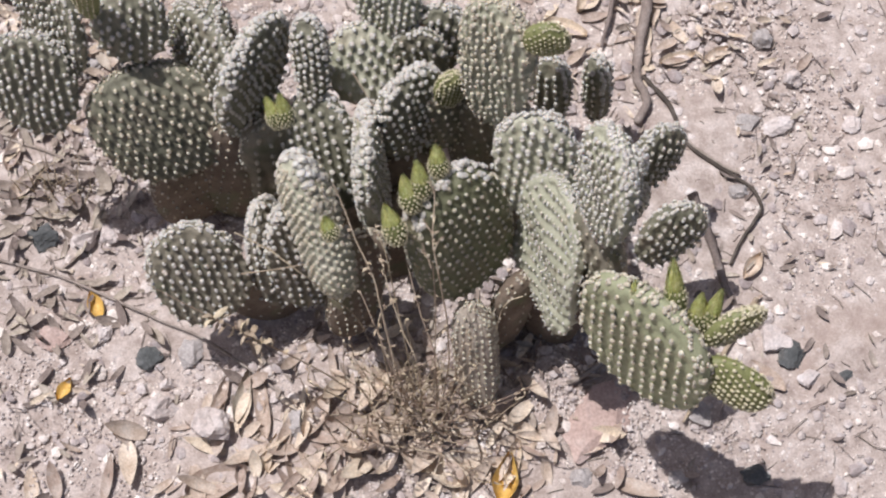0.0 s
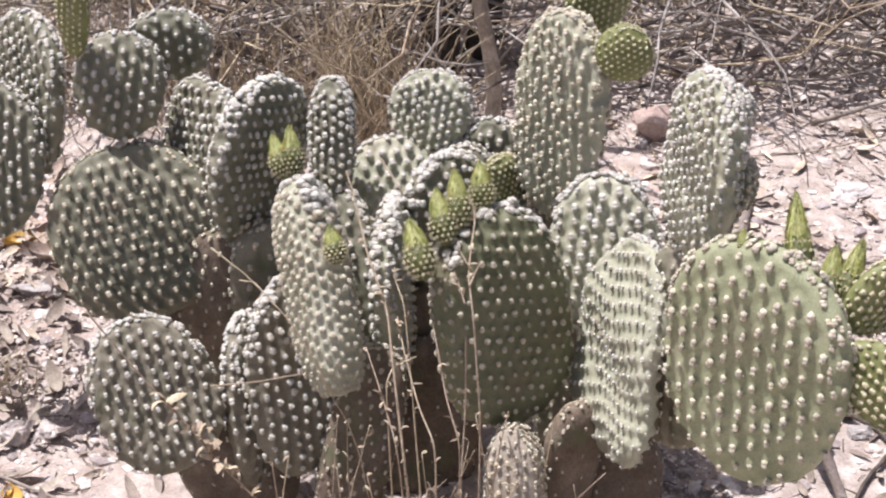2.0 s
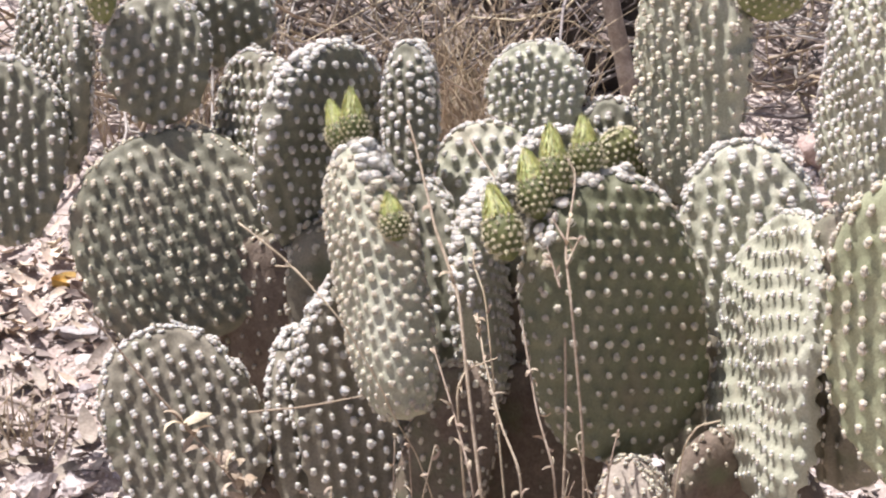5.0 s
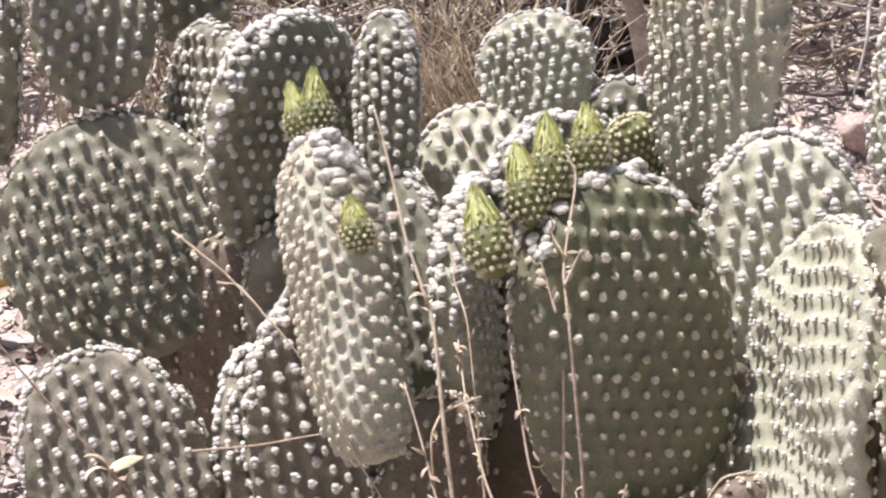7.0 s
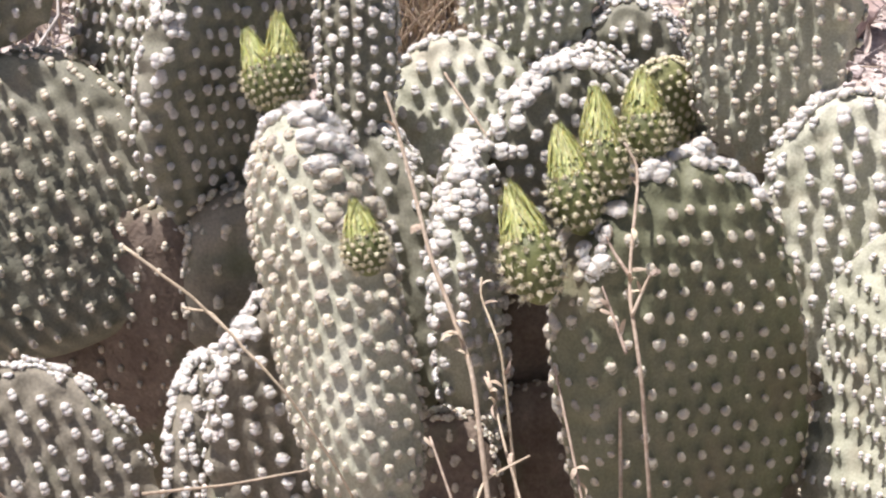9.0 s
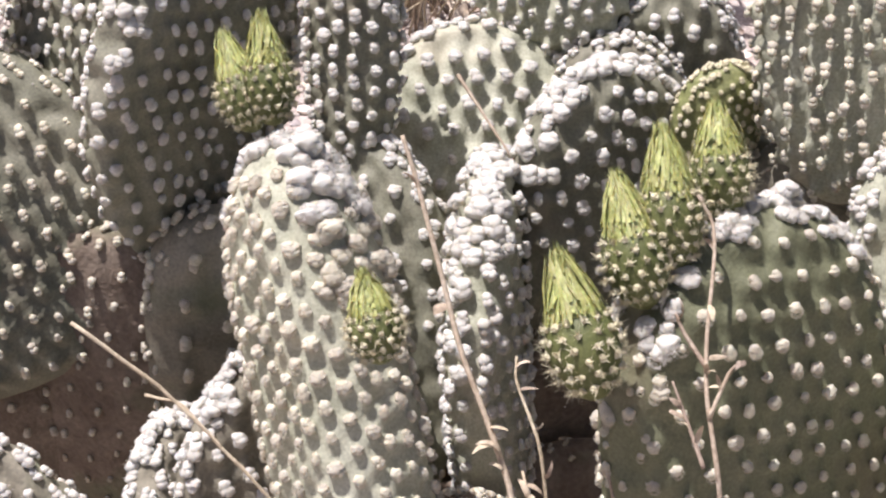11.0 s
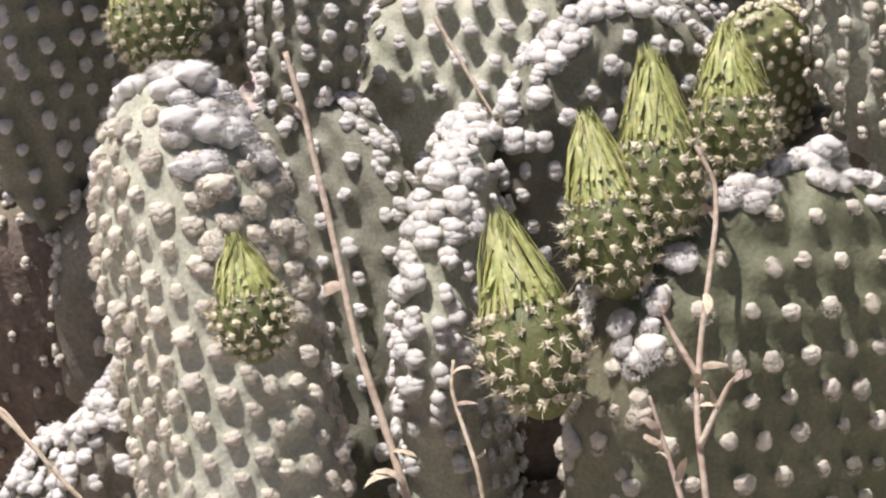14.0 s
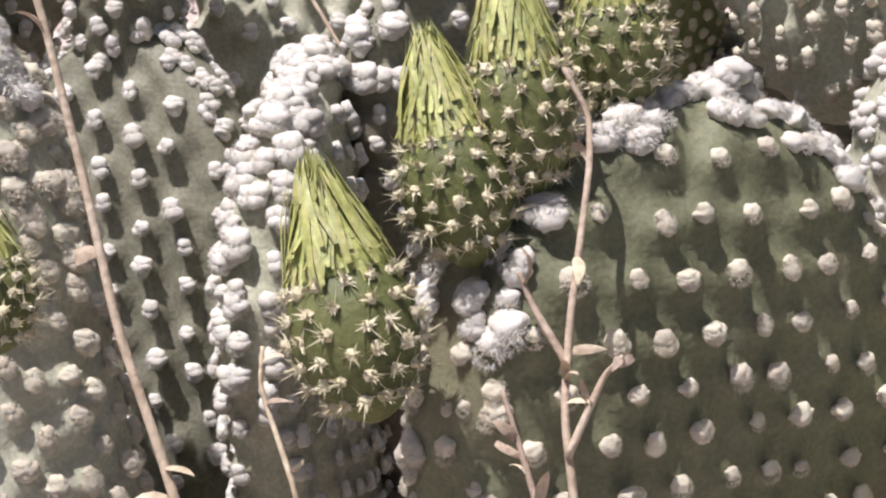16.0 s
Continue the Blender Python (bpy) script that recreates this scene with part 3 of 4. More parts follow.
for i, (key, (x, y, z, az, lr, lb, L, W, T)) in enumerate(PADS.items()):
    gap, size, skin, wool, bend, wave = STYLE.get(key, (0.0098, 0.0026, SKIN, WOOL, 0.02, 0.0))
    pad = MADE[key] = Pad((x, y, z), az, lr, lb, L, W, T, gap, bend, wave, 11 + i, BLUNT.get(key, 2.35), EDGE.get(key, 2.4), SKEW.get(key, 1.12), TURN.get(key, 18 + 7 * (i % 5)), 0.0 if skin in (SKIN_OLD_SHADED, SKIN_STEM, SKIN_YOUNG) else RIDGE.get(key, 0.0007), ROWS.get(key, 0.0), SQUEEZE.get(key, 1.0))
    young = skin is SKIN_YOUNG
    label = {SKIN: "grey-green pad with white woolly tufts", SKIN_SHADE: "green pad with pale woolly tufts, shade put into its dull colour", SKIN_GREEN: "green pad with cream woolly tufts", SKIN_SUNLIT: "green pad with woolly tufts, sunlight put into its pale colour", SKIN_OLD_SHADED: "old corky brown pad, darkened in colour for the shade low down", SKIN_BROWN: "brownish grey-green pad with beige tufts", SKIN_STEM: "pale brown corky stem pad", SKIN_YOUNG: "young yellow-green pad with dense tufts"}[skin]
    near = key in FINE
    ob = pad.body("young_pad" if young else "pad", skin, cactus, label, 84 if near else 72, 60 if near else 52, 0.0006 if young else (0.0034 if skin is SKIN else 0.0030 if skin in (SKIN_SHADE, SKIN_BROWN) else 0.0028 if gap > 0.0105 else 0.0038) if skin not in (SKIN_OLD_SHADED, SKIN_STEM) else 0.0006, gap * 0.34)
    pad.ob = ob
    if key in SINGLE:
        pad.single_tufts(wool, ob, size, 50 + i, 1.6 if key == "F" else 1.2)
    else:
        pad.wool(wool, ob, size, near, 50 + i, RIM.get(key, 1.05))

# ---------- buds ----------
def bud(root, way, length, width, seed, twin=0.0):
    """A flower bud: an egg-shaped tufted base with a brush of pointed yellow-green tepals."""
    r = np.random.default_rng(seed)
    way = np.array(Vector(way).normalized())
    a = np.cross(way, (0.2, 1, 0.1))
    a /= np.linalg.norm(a)
    b = np.cross(way, a)
    v, f = ICO3
    q = v.copy()
    k = 0.5 * (q[:, 2] + 1)
    wid = width / 2 * (0.80 + 0.42 * k - 0.34 * k**3)
    body = root + q[:, :1] * a * wid[:, None] + q[:, 1:2] * b * wid[:, None] + (k * length * 0.64)[:, None] * way
    ob = mesh_object("flower_bud", body, f, BUD_SKIN, cactus, "closed yellow-green flower bud with a tufted base")
    heap = Heap()
    rows = 7
    for i in range(rows):
        h = 0.14 + 0.76 * i / (rows - 1)
        n = 13
        for j in range(n):
            t = 2 * np.pi * (j + 0.5 * (i % 2) + r.normal(0, 0.07)) / n
            z = 2 * h - 1
            rr = np.sqrt(max(0, 1 - z * z)) * width / 2 * (0.80 + 0.42 * h - 0.34 * h**3)
            d = np.cos(t) * a + np.sin(t) * b
            p = root + d * rr + way * h * length * 0.64
            v1, f1 = ICO1
            k1 = width * r.uniform(0.058, 0.088)
            heap.add(p + v1 * (1 + r.normal(0, 0.18, len(v1)))[:, None] * k1 * 0.72, f1)
            for m in range(22):
                w = d * 0.7 + way * (z * 0.6 + 0.1) + r.normal(0, 0.6, 3)
                w /= np.linalg.norm(w)
                s = np.cross(w, r.normal(0, 1, 3))
                s /= np.linalg.norm(s)
                l = width * r.uniform(0.07, 0.13) * (1.9 if m > 17 else 1.0)
                g = width * (0.020 if m < 11 else 0.006)
                heap.add([p + s * g, p - s * g, p + w * l], [(0, 1, 2)])
    tagged(heap.make("bristle_cover", WOOL_YOUNG, ob, smooth=False), "pale bristle tufts", kind="stuff")
    tips = Heap()
    core = root + q[:, :1] * a * (width * 0.46 * (1 - k**1.5 * 0.80))[:, None] + q[:, 1:2] * b * (width * 0.46 * (1 - k**1.5 * 0.80))[:, None] + (length * (0.36 + 0.54 * k))[:, None] * way
    tips.add(core, f)
    for j in range(560):
        ring = r.uniform(0, 1) ** 0.5
        t = r.uniform(0, 2 * np.pi)
        d = np.cos(t) * a + np.sin(t) * b
        h = 0.50 + 0.10 * (1 - ring) + r.uniform(-0.12, 0.16)
        p0 = root + d * width * (0.47 - 0.5 * max(0, h - 0.5)) * ring + way * length * h
        l = length * (1 - h) * r.uniform(0.42, 1.08) * (1.0 - 0.14 * ring)
        s = np.cross(way, d)
        end = p0 + way * l - d * width * r.uniform(0.30, 0.47) * ring + s * width * r.normal(0, 0.055)
        mid = 0.5 * (p0 + end) + d * width * r.uniform(0.01, 0.06) + s * width * r.normal(0, 0.03)
        g = width * r.uniform(0.012, 0.036)
        tips.add([p0 - s * g * 0.7, p0 + s * g * 0.7, mid + s * g, end, mid - s * g, mid + d * g * 0.25], [(0, 1, 5), (1, 2, 5), (2, 3, 5), (3, 4, 5), (4, 0, 5)])
    tagged(tips.make("tepal_brush", TEPAL, ob), "pointed yellow-green tepals", kind="stuff")
    return ob


for tip, root, width, sd in (
    ((-0.0118, -0.0139, 0.2804), (0.0005, -0.0407, 0.2465), 0.0218, 1),
    ((0.0057, 0.0075, 0.2919), (0.0156, -0.0171, 0.2595), 0.0200, 2),
    ((0.0188, 0.0147, 0.3035), (0.0240, -0.0087, 0.2669), 0.0195, 3),
    ((0.0362, 0.0291, 0.3023), (0.0400, 0.0102, 0.2710), 0.0190, 4),
    ((-0.1103, 0.1005, 0.2823), (-0.0987, 0.0800, 0.2548), 0.0170, 5),
    ((-0.0971, 0.0980, 0.2910), (-0.0925, 0.0795, 0.2578), 0.0180, 6),
    ((-0.0647, -0.0198, 0.2764), (-0.0584, -0.0344, 0.2535), 0.0165, 7),
    ((0.2169, -0.1257, 0.3698), (0.2204, -0.1617, 0.3164), 0.0200, 8),
    ((0.2407, -0.1478, 0.3460), (0.2351, -0.1706, 0.3107), 0.0190, 9),
    ((0.2565, -0.1489, 0.3512), (0.2421, -0.1717, 0.3108), 0.0170, 10),
    ((0.1870, -0.1337, 0.3472), (0.1868, -0.1448, 0.3299), 0.0090, 11),
):
    way = np.subtract(tip, root)
    bud(np.array(root), way, float(np.linalg.norm(way)), width, sd)


# ---------- ground ----------
def ground_sheet():
    n = 260
    t = np.linspace(-1, 1, n)
    w = np.sign(t) * (0.55 * np.abs(t) + 40 * np.abs(t) ** 9 + 0.35 * np.abs(t) ** 3)
    X, Y = np.meshgrid(w + 0.02, w + 0.2)
    Z = ground_z(X, Y)
    flat = np.stack([X.ravel(), Y.ravel()], 1)
    fade = np.exp(-((X - 0.0) ** 2 + (Y - 0.2) ** 2) / 3.0)
    N = np.array([noise.fractal(Vector((p[0] * 7, p[1] * 7, 0.3)), 0.9, 2.1, 5) for p in flat]).reshape(X.shape)
    M = np.array([noise.noise(Vector((p[0] * 60, p[1] * 60, 4.3))) for p in flat]).reshape(X.shape)
    Z = Z + (0.006 * N + 0.0016 * M) * fade
    f = [(i * n + j, i * n + j + 1, (i + 1) * n + j + 1, (i + 1) * n + j) for i in range(n - 1) for j in range(n - 1)]
    return tagged(mesh_object("ground", np.stack([X, Y, Z], -1).reshape(-1, 3), f, SOIL), "dry pinkish-tan stony soil", "ground", kind="structure")


ground_sheet()


def stone(name, x, y, size, mat, label, seed, flat=0.6, sink=0.3, turn=0.0, stretch=1.0, rough=0.22):
    r = np.random.default_rng(seed)
    v, f = ICO4
    q = v.copy()
    for _ in range(11):
        d = r.normal(0, 1, 3)
        d /= np.linalg.norm(d)
        q = q - np.clip(q @ d - r.uniform(0.45, 0.85), 0, 1)[:, None] * d
    o = r.uniform(0, 50)
    q = q * (1 + rough * np.array([noise.fractal(Vector((*(p * 1.6 + o),)), 0.8, 2, 4) for p in q]))[:, None]
    q = q * (stretch, 1, flat) * size
    c, s = np.cos(radians(turn)), np.sin(radians(turn))
    q = np.stack([q[:, 0] * c - q[:, 1] * s, q[:, 0] * s + q[:, 1] * c, q[:, 2]], 1)
    z = float(ground_z(x, y))
    q = q + (x, y, z + size * flat * (1 - 2 * sink) * 0.9)
    return tagged(mesh_object(name, q, f, mat, smooth=False), label, "stone", "stones on the soil")


def gravel(count, seed):
    r = np.random.default_rng(seed)
    h = Heap()
    for i in range(count):
        x, y = r.normal(0.02, 0.38), r.normal(0.18, 0.36)
        k = 0.0009 * np.exp(r.exponential(0.68))
        k = k if k < 0.0085 else 0.0012
        v, f = ICO1
        q = v * (1 + r.normal(0, 0.16, len(v)))[:, None] * (r.uniform(0.8, 1.5), 1, r.uniform(0.4, 0.8)) * k
        t = r.uniform(0, 6.28)
        q = np.stack([q[:, 0] * np.cos(t) - q[:, 1] * np.sin(t), q[:, 0] * np.sin(t) + q[:, 1] * np.cos(t), q[:, 2]], 1)
        h.add(q + (x, y, float(ground_z(x, y)) + k * 0.25), f)
    return tagged(h.make("gravel", GRAVEL, None, smooth=False), "loose pale gravel and pebbles on the soil", "gravel", kind="stuff")


gravel(26000, 5)


def grit(count, seed):
    """Small angular chips all over the soil near the plant."""
    r = np.random.default_rng(seed)
    x, y = r.normal(0.02, 0.27, count), r.normal(0.10, 0.26, count)
    k = np.minimum(0.0007 * np.exp(r.exponential(0.42, count)), r.uniform(0.0012, 0.0026, count))
    base = np.array(((1, 0, 0), (0, 1, 0), (-1, 0, 0), (0, -1, 0), (0, 0, 1), (0, 0, -1)), float)
    v = base[None] * r.uniform(0.6, 1.5, (count, 6, 1)) * k[:, None, None]
    t = r.uniform(0, 6.28, count)[:, None]
    vx, vy = v[..., 0] * np.cos(t) - v[..., 1] * np.sin(t), v[..., 0] * np.sin(t) + v[..., 1] * np.cos(t)
    v = np.stack([vx + x[:, None], vy + y[:, None], v[..., 2] * 0.55 + (ground_z(x, y) + k * 0.2)[:, None]], -1).reshape(-1, 3)
    f8 = np.array(((0, 1, 4), (1, 2, 4), (2, 3, 4), (3, 0, 4), (1, 0, 5), (2, 1, 5), (3, 2, 5), (0, 3, 5)))
    f = (f8[None] + 6 * np.arange(count)[:, None, None]).reshape(-1, 3)
    return tagged(mesh_object("grit", v, f.tolist(), GRAVEL, smooth=False), "fine pale angular chips strewn over soil", "gravel", kind="stuff")


grit(60000, 6)

stone("flat_stone", -0.325, 0.303, 0.021, STONE_GREY, "flat grey stone lying on dry soil", 1, 0.35, 0.3, 20, 1.5)
stone("rock", 0.248, 0.556, 0.026, STONE_PINK, "blocky pinkish rock on the soil", 12, 0.8, 0.2, 10, 1.2, 0.05)
stone("stone", -0.253, -0.022, 0.016, STONE_DARK, "dark greenish rounded stone", 3)
stone("stone", -0.215, -0.025, 0.017, STONE_GREY, "pale blue-grey flat stone", 4, 0.5)
stone("rock", -0.195, -0.10, 0.026, STONE_PALE, "pale pinkish angular rock", 5, 0.9)


# ---------- brush behind ----------
def brush(count, seed, x0, x1, y0, y1, tall, thick, mat, name, label):
    r = np.random.default_rng(seed)
    h = Heap()
    for i in range(count):
        x, y = r.uniform(x0, x1), y0 + (y1 - y0) * r.uniform(0, 1) ** 1.5
        if noise.noise(Vector((x * 2.2, y * 2.2, seed))) + 0.45 < 0.9 * (y - y0) / (y1 - y0) + 0.5 * (abs(x) / x1) ** 3:
            continue
        z = float(ground_z(x, y)) + r.uniform(0, tall * 0.5)
        d = r.normal(0, 1, 3) * (1, 1, 0.6) + (0, 0, 0.45)
        d /= np.linalg.norm(d)
        l = r.uniform(0.3, 1.0) * tall
        p = [np.array((x, y, z))]
        for k in range(5):
            d = d + r.normal(0, 0.28, 3)
            d /= np.linalg.norm(d)
            p.append(p[-1] + d * l / 5)
        p = np.array(p)
        p[:, 2] = np.maximum(p[:, 2], ground_z(p[:, 0], p[:, 1]) + 0.002)
        h.add(*tube(p, np.linspace(1, 0.35, 6) * thick * r.uniform(0.5, 1.6), 4))
    return tagged(h.make(name, mat), label, "brush", kind="stuff")


brush(9500, 21, -1.9, 1.9, 0.64, 2.2, 0.34, 0.0017, BRUSH, "brushwood", "tangle of grey-brown dry branches behind the cactus")
brush(1900, 22, -1.6, 1.6, 0.63, 1.4, 0.42, 0.0013, STRAW, "dry_twigs", "pale thin dry twigs in front of the brush")


# ---------- trunks and dry grass behind ----------
def trunk(points, r0, r1, label, mat=BARK):
    p = np.array(points, float)
    t = np.linspace(0, 1, 14)
    q = np.stack([np.interp(t, np.linspace(0, 1, len(p)), p[:, k]) for k in range(3)], 1)
    q[:, :2] += 0.006 * np.sin(t * 9)[:, None] * (1, 0.5)
    v, f = tube(q, np.linspace(r0, r1, 14), 12)
    v = v + np.array([noise.noise_vector(Vector(w * 60)) for w in v]) * r0 * 0.12
    top = new("trunk", None)
    mesh_object("stem", v, f, mat, top)
    h = Heap()
    r = np.random.default_rng(int(abs(p[0][0]) * 1000))
    for i in range(9):
        k = r.integers(5, 14)
        d = r.normal(0, 1, 3) + (0, 0, 0.8)
        d /= np.linalg.norm(d)
        w = [q[k]]
        for m in range(5):
            d = d + r.normal(0, 0.25, 3)
            d /= np.linalg.norm(d)
            w.append(w[-1] + d * 0.05)
        h.add(*tube(w, np.linspace(0.0028, 0.0008, 6), 5))
    tagged(h.make("side_branch", BARK, top), kind="stuff")
    return tagged(top, label, "shrub trunk", "shrub trunks in the brush")


trunk([(0.080, 0.545, 0.045), (0.070, 0.555, 0.16), (0.052, 0.57, 0.30), (0.05, 0.59, 0.5)], 0.0085, 0.006, "slender brown shrub trunk rising from leaf litter", LEAF_GREY)
trunk([(0.030, 0.70, 0.055), (0.015, 0.73, 0.2), (0.0, 0.78, 0.5)], 0.022, 0.016, "thick dark shrub trunk in the brush")
trunk([(-0.03, 0.74, 0.06), (-0.06, 0.78, 0.2), (-0.09, 0.84, 0.5)], 0.013, 0.009, "dark shrub trunk leaning in the brush")
trunk([(0.07, 0.72, 0.06), (0.09, 0.76, 0.2), (0.10, 0.80, 0.5)], 0.017, 0.012, "dark shrub trunk behind a slender one")


def grass_tuft(x, y, count, tall, spread, mat, label, seed):
    r = np.random.default_rng(seed)
    h = Heap()
    for i in range(count):
        bx, by = x + r.normal(0, spread * 0.4), y + r.normal(0, spread * 0.3)
        d = np.array((r.normal(0, 0.3), r.normal(0, 0.3), 1.0))
        l = tall * r.uniform(0.4, 1.1)
        t = np.linspace(0, 1, 6)[:, None]
        p = np.array((bx, by, float(ground_z(bx, by)))) + d / np.linalg.norm(d) * l * t + np.array((r.normal(0, 0.2), r.normal(0, 0.2), -0.12)) * l * t**2
        h.add(*tube(p, np.linspace(0.0009, 0.0003, 6), 4))
    return tagged(h.make("dry_grass", mat), label, "grass", kind="stuff")


grass_tuft(-0.045, 0.545, 90, 0.10, 0.05, STRAW, "dry straw-coloured grass clump on the soil", 31)
grass_tuft(-0.10, 0.62, 70, 0.14, 0.09, STRAW, "thin dry grass at the edge of the brush", 32)
grass_tuft(-0.22, 0.60, 60, 0.16, 0.10, STRAW, "thin dry grass at the edge of the brush", 33)
grass_tuft(-0.05, 0.60, 160, 0.20, 0.10, STRAW, "tall pale dry grass at the edge of the brush", 37)
grass_tuft(-0.30, 0.64, 120, 0.22, 0.16, STRAW, "tall pale dry grass at the edge of the brush", 38)
grass_tuft(0.02, 0.60, 50, 0.10, 0.05, STRAW, "dry straw-coloured grass clump on the soil", 34)
grass_tuft(-0.35, 0.16, 45, 0.05, 0.05, STRAW, "small dead grass tuft on the soil", 35)
grass_tuft(0.01, -0.09, 60, 0.07, 0.06, STRAW, "dead grass at the foot of the cactus", 36)


def arch(points, r, label, seed, mat=TWIG, name="fallen_branch", wob=0.004):
    p = np.array(points, float)
    rr = np.random.default_rng(seed)
    t = np.linspace(0, 1, 5 * len(p))
    q = np.stack([np.interp(t, np.linspace(0, 1, len(p)), p[:, k]) for k in range(3)], 1)
    ker = np.array((0.25, 0.5, 0.25))
    for _ in range(2):
        q[1:-1] = ker[0] * q[:-2] + ker[1] * q[1:-1] + ker[2] * q[2:]
    q = q + np.cumsum(rr.normal(0, wob * 0.25, q.shape), 0) * np.linspace(0, 1, len(q))[:, None] * np.linspace(1, 0, len(q))[:, None] * 2
    v, f = tube(q, np.linspace(r, r * 0.55, len(q)), 8)
    v = v + np.array([noise.noise_vector(Vector(w * 150)) for w in v]) * r * 0.2
    return tagged(mesh_object(name, v, f, mat), label, "branch")


def lying(points, h=0.004):
    return [(x, y, float(ground_z(x, y)) + h) for x, y in points]


arch(lying([(0.325, 0.46), (0.300, 0.36), (0.290, 0.315), (0.276, 0.270), (0.268, 0.235), (0.278, 0.205), (0.262, 0.180)], 0.008), 0.0075, "weathered grey-brown branch lying on the soil", 1)
arch(lying([(0.285, 0.40), (0.262, 0.34), (0.245, 0.29), (0.235, 0.27)], 0.010), 0.0035, "thin reddish dry branch beside a thicker one", 2)
arch(lying([(0.275, 0.235), (0.30, 0.20), (0.305, 0.16), (0.34, 0.125), (0.375, 0.100), (0.382, 0.075), (0.355, 0.045), (0.338, 0.018)], 0.006), 0.0028, "bent dark twig lying on gravel", 3, BARK)
arch(lying([(0.30, 0.165), (0.335, 0.135), (0.362, 0.115)], 0.006), 0.0024, "thin grey twig lying on gravel", 4)
arch([(0.300, 0.075, 0.075), (0.316, 0.042, 0.05), (0.330, 0.005, 0.025), (0.338, -0.020, 0.012)], 0.0055, "grey dead stick leaning on the soil", 5)
arch(lying([(-0.47, 0.115), (-0.41, 0.094), (-0.339, 0.066), (-0.26, 0.02), (-0.195, -0.013), (-0.133, -0.065), (-0.09, -0.115), (-0.05, -0.150)], 0.006), 0.0018, "long thin brown twig lying across the soil", 6)
arch(lying([(-0.40, 0.23), (-0.33, 0.20), (-0.29, 0.195)], 0.004), 0.0018, "thin grey twig on the soil", 7)
arch(lying([(0.25, -0.02), (0.20, -0.07), (0.16, -0.09)], 0.006), 0.0045, "grey dead root piece under the pads", 8)
arch(lying([(0.36, -0.02), (0.30, -0.10), (0.27, -0.14)], 0.006), 0.003, "pale straw stalk lying on the soil", 9, STRAW)
arch([(0.62, 0.66, 0.30), (0.45, 0.68, 0.23), (0.30, 0.70, 0.21), (0.15, 0.74, 0.25)], 0.0035, "pale bare branch hanging in the brush", 10)
arch([(0.30, 0.56, 0.075), (0.36, 0.60, 0.12), (0.44, 0.64, 0.18), (0.52, 0.70, 0.26)], 0.003, "pale bare branch leaning on the brush", 11)
arch([(0.40, 0.55, 0.075), (0.48, 0.56, 0.10), (0.56, 0.58, 0.09)], 0.003, "pale bare branch at the brush edge", 12)
arch([(-0.22, 0.62, 0.07), (-0.18, 0.64, 0.16), (-0.12, 0.68, 0.30)], 0.0022, "pale upright dry stalk", 13)
arch([(-0.20, 0.62, 0.07), (-0.24, 0.66, 0.18), (-0.27, 0.70, 0.30)], 0.0020, "pale upright dry stalk", 14)
arch([(-0.05, 0.60, 0.06), (-0.09, 0.64, 0.17), (-0.10, 0.70, 0.32)], 0.0020, "pale upright dry stalk", 15)
# thin dry twigs caught between the pads
arch([(-0.1442, -0.0208, 0.2566), (-0.1173, -0.0309, 0.2391), (-0.0905, -0.0471, 0.2183), (-0.0687, -0.0518, 0.1728), (-0.0471, -0.0505, 0.1211), (-0.0289, -0.0596, 0.0377), (-0.0181, -0.0692, 0.0000)], 0.0006, "thin pale dry twig leaning on cactus pads", 16, STRAW, "dry_twig", 0.004)
arch([(-0.1250, -0.0239, 0.2332), (-0.1140, -0.0293, 0.2353), (-0.1026, -0.0401, 0.2284)], 0.0005, "thin pale side twig", 17, STRAW, "dry_twig", 0.001)
arch([(-0.1490, -0.0031, 0.1306), (-0.1175, -0.0032, 0.1340), (-0.0825, -0.0033, 0.1431)], 0.0007, "thin pale dry twig lying between pads", 18, STRAW, "dry_twig", 0.001)
arch([(0.1109, -0.0636, 0.1678), (0.0983, -0.0656, 0.1654), (0.0917, -0.0674, 0.1548), (0.0863, -0.0730, 0.1081), (0.0847, -0.0825, 0.0445), (0.0836, -0.0870, -0.0050)], 0.0006, "thin bent dry stalk against a cactus pad", 19, STRAW, "dry_twig", 0.001)
arch([(-0.0303, 0.1434, 0.2398), (-0.0208, 0.1272, 0.2317), (-0.0114, 0.1109, 0.2246)], 0.0007, "thin pale needle resting on a pad", 21, STRAW, "dry_twig", 0.0002)


# ---------- dead weed in front ----------
def blade(p, way, up, l, w, curl, r):
    """A small curled dry leaf."""
    way = way / (np.linalg.norm(way) + 1e-9)
    side = np.cross(way, up)
    side /= np.linalg.norm(side) + 1e-9
    nrm = np.cross(side, way)
    v, f = [], []
    for i in range(7):
        t = i / 6
        wid = w * (np.sin(np.pi * min(1, 0.08 + 0.92 * t) ** 0.8) ** 0.8)
        c = p + way * l * np.sin(curl * t) / max(curl, 0.05) + nrm * l * (1 - np.cos(curl * t)) / max(curl, 0.05)
        v += [c - side * wid + nrm * wid * 0.5, c, c + side * wid + nrm * wid * 0.5]
    for i in range(6):
        for k in range(2):
            f.append((3 * i + k, 3 * i + k + 1, 3 * i + k + 4, 3 * i + k + 3))
    return np.array(v), f


weed = tagged(new("dead_weed"), "dead dry weed with curled straw-brown leaves among the pads", "weed")


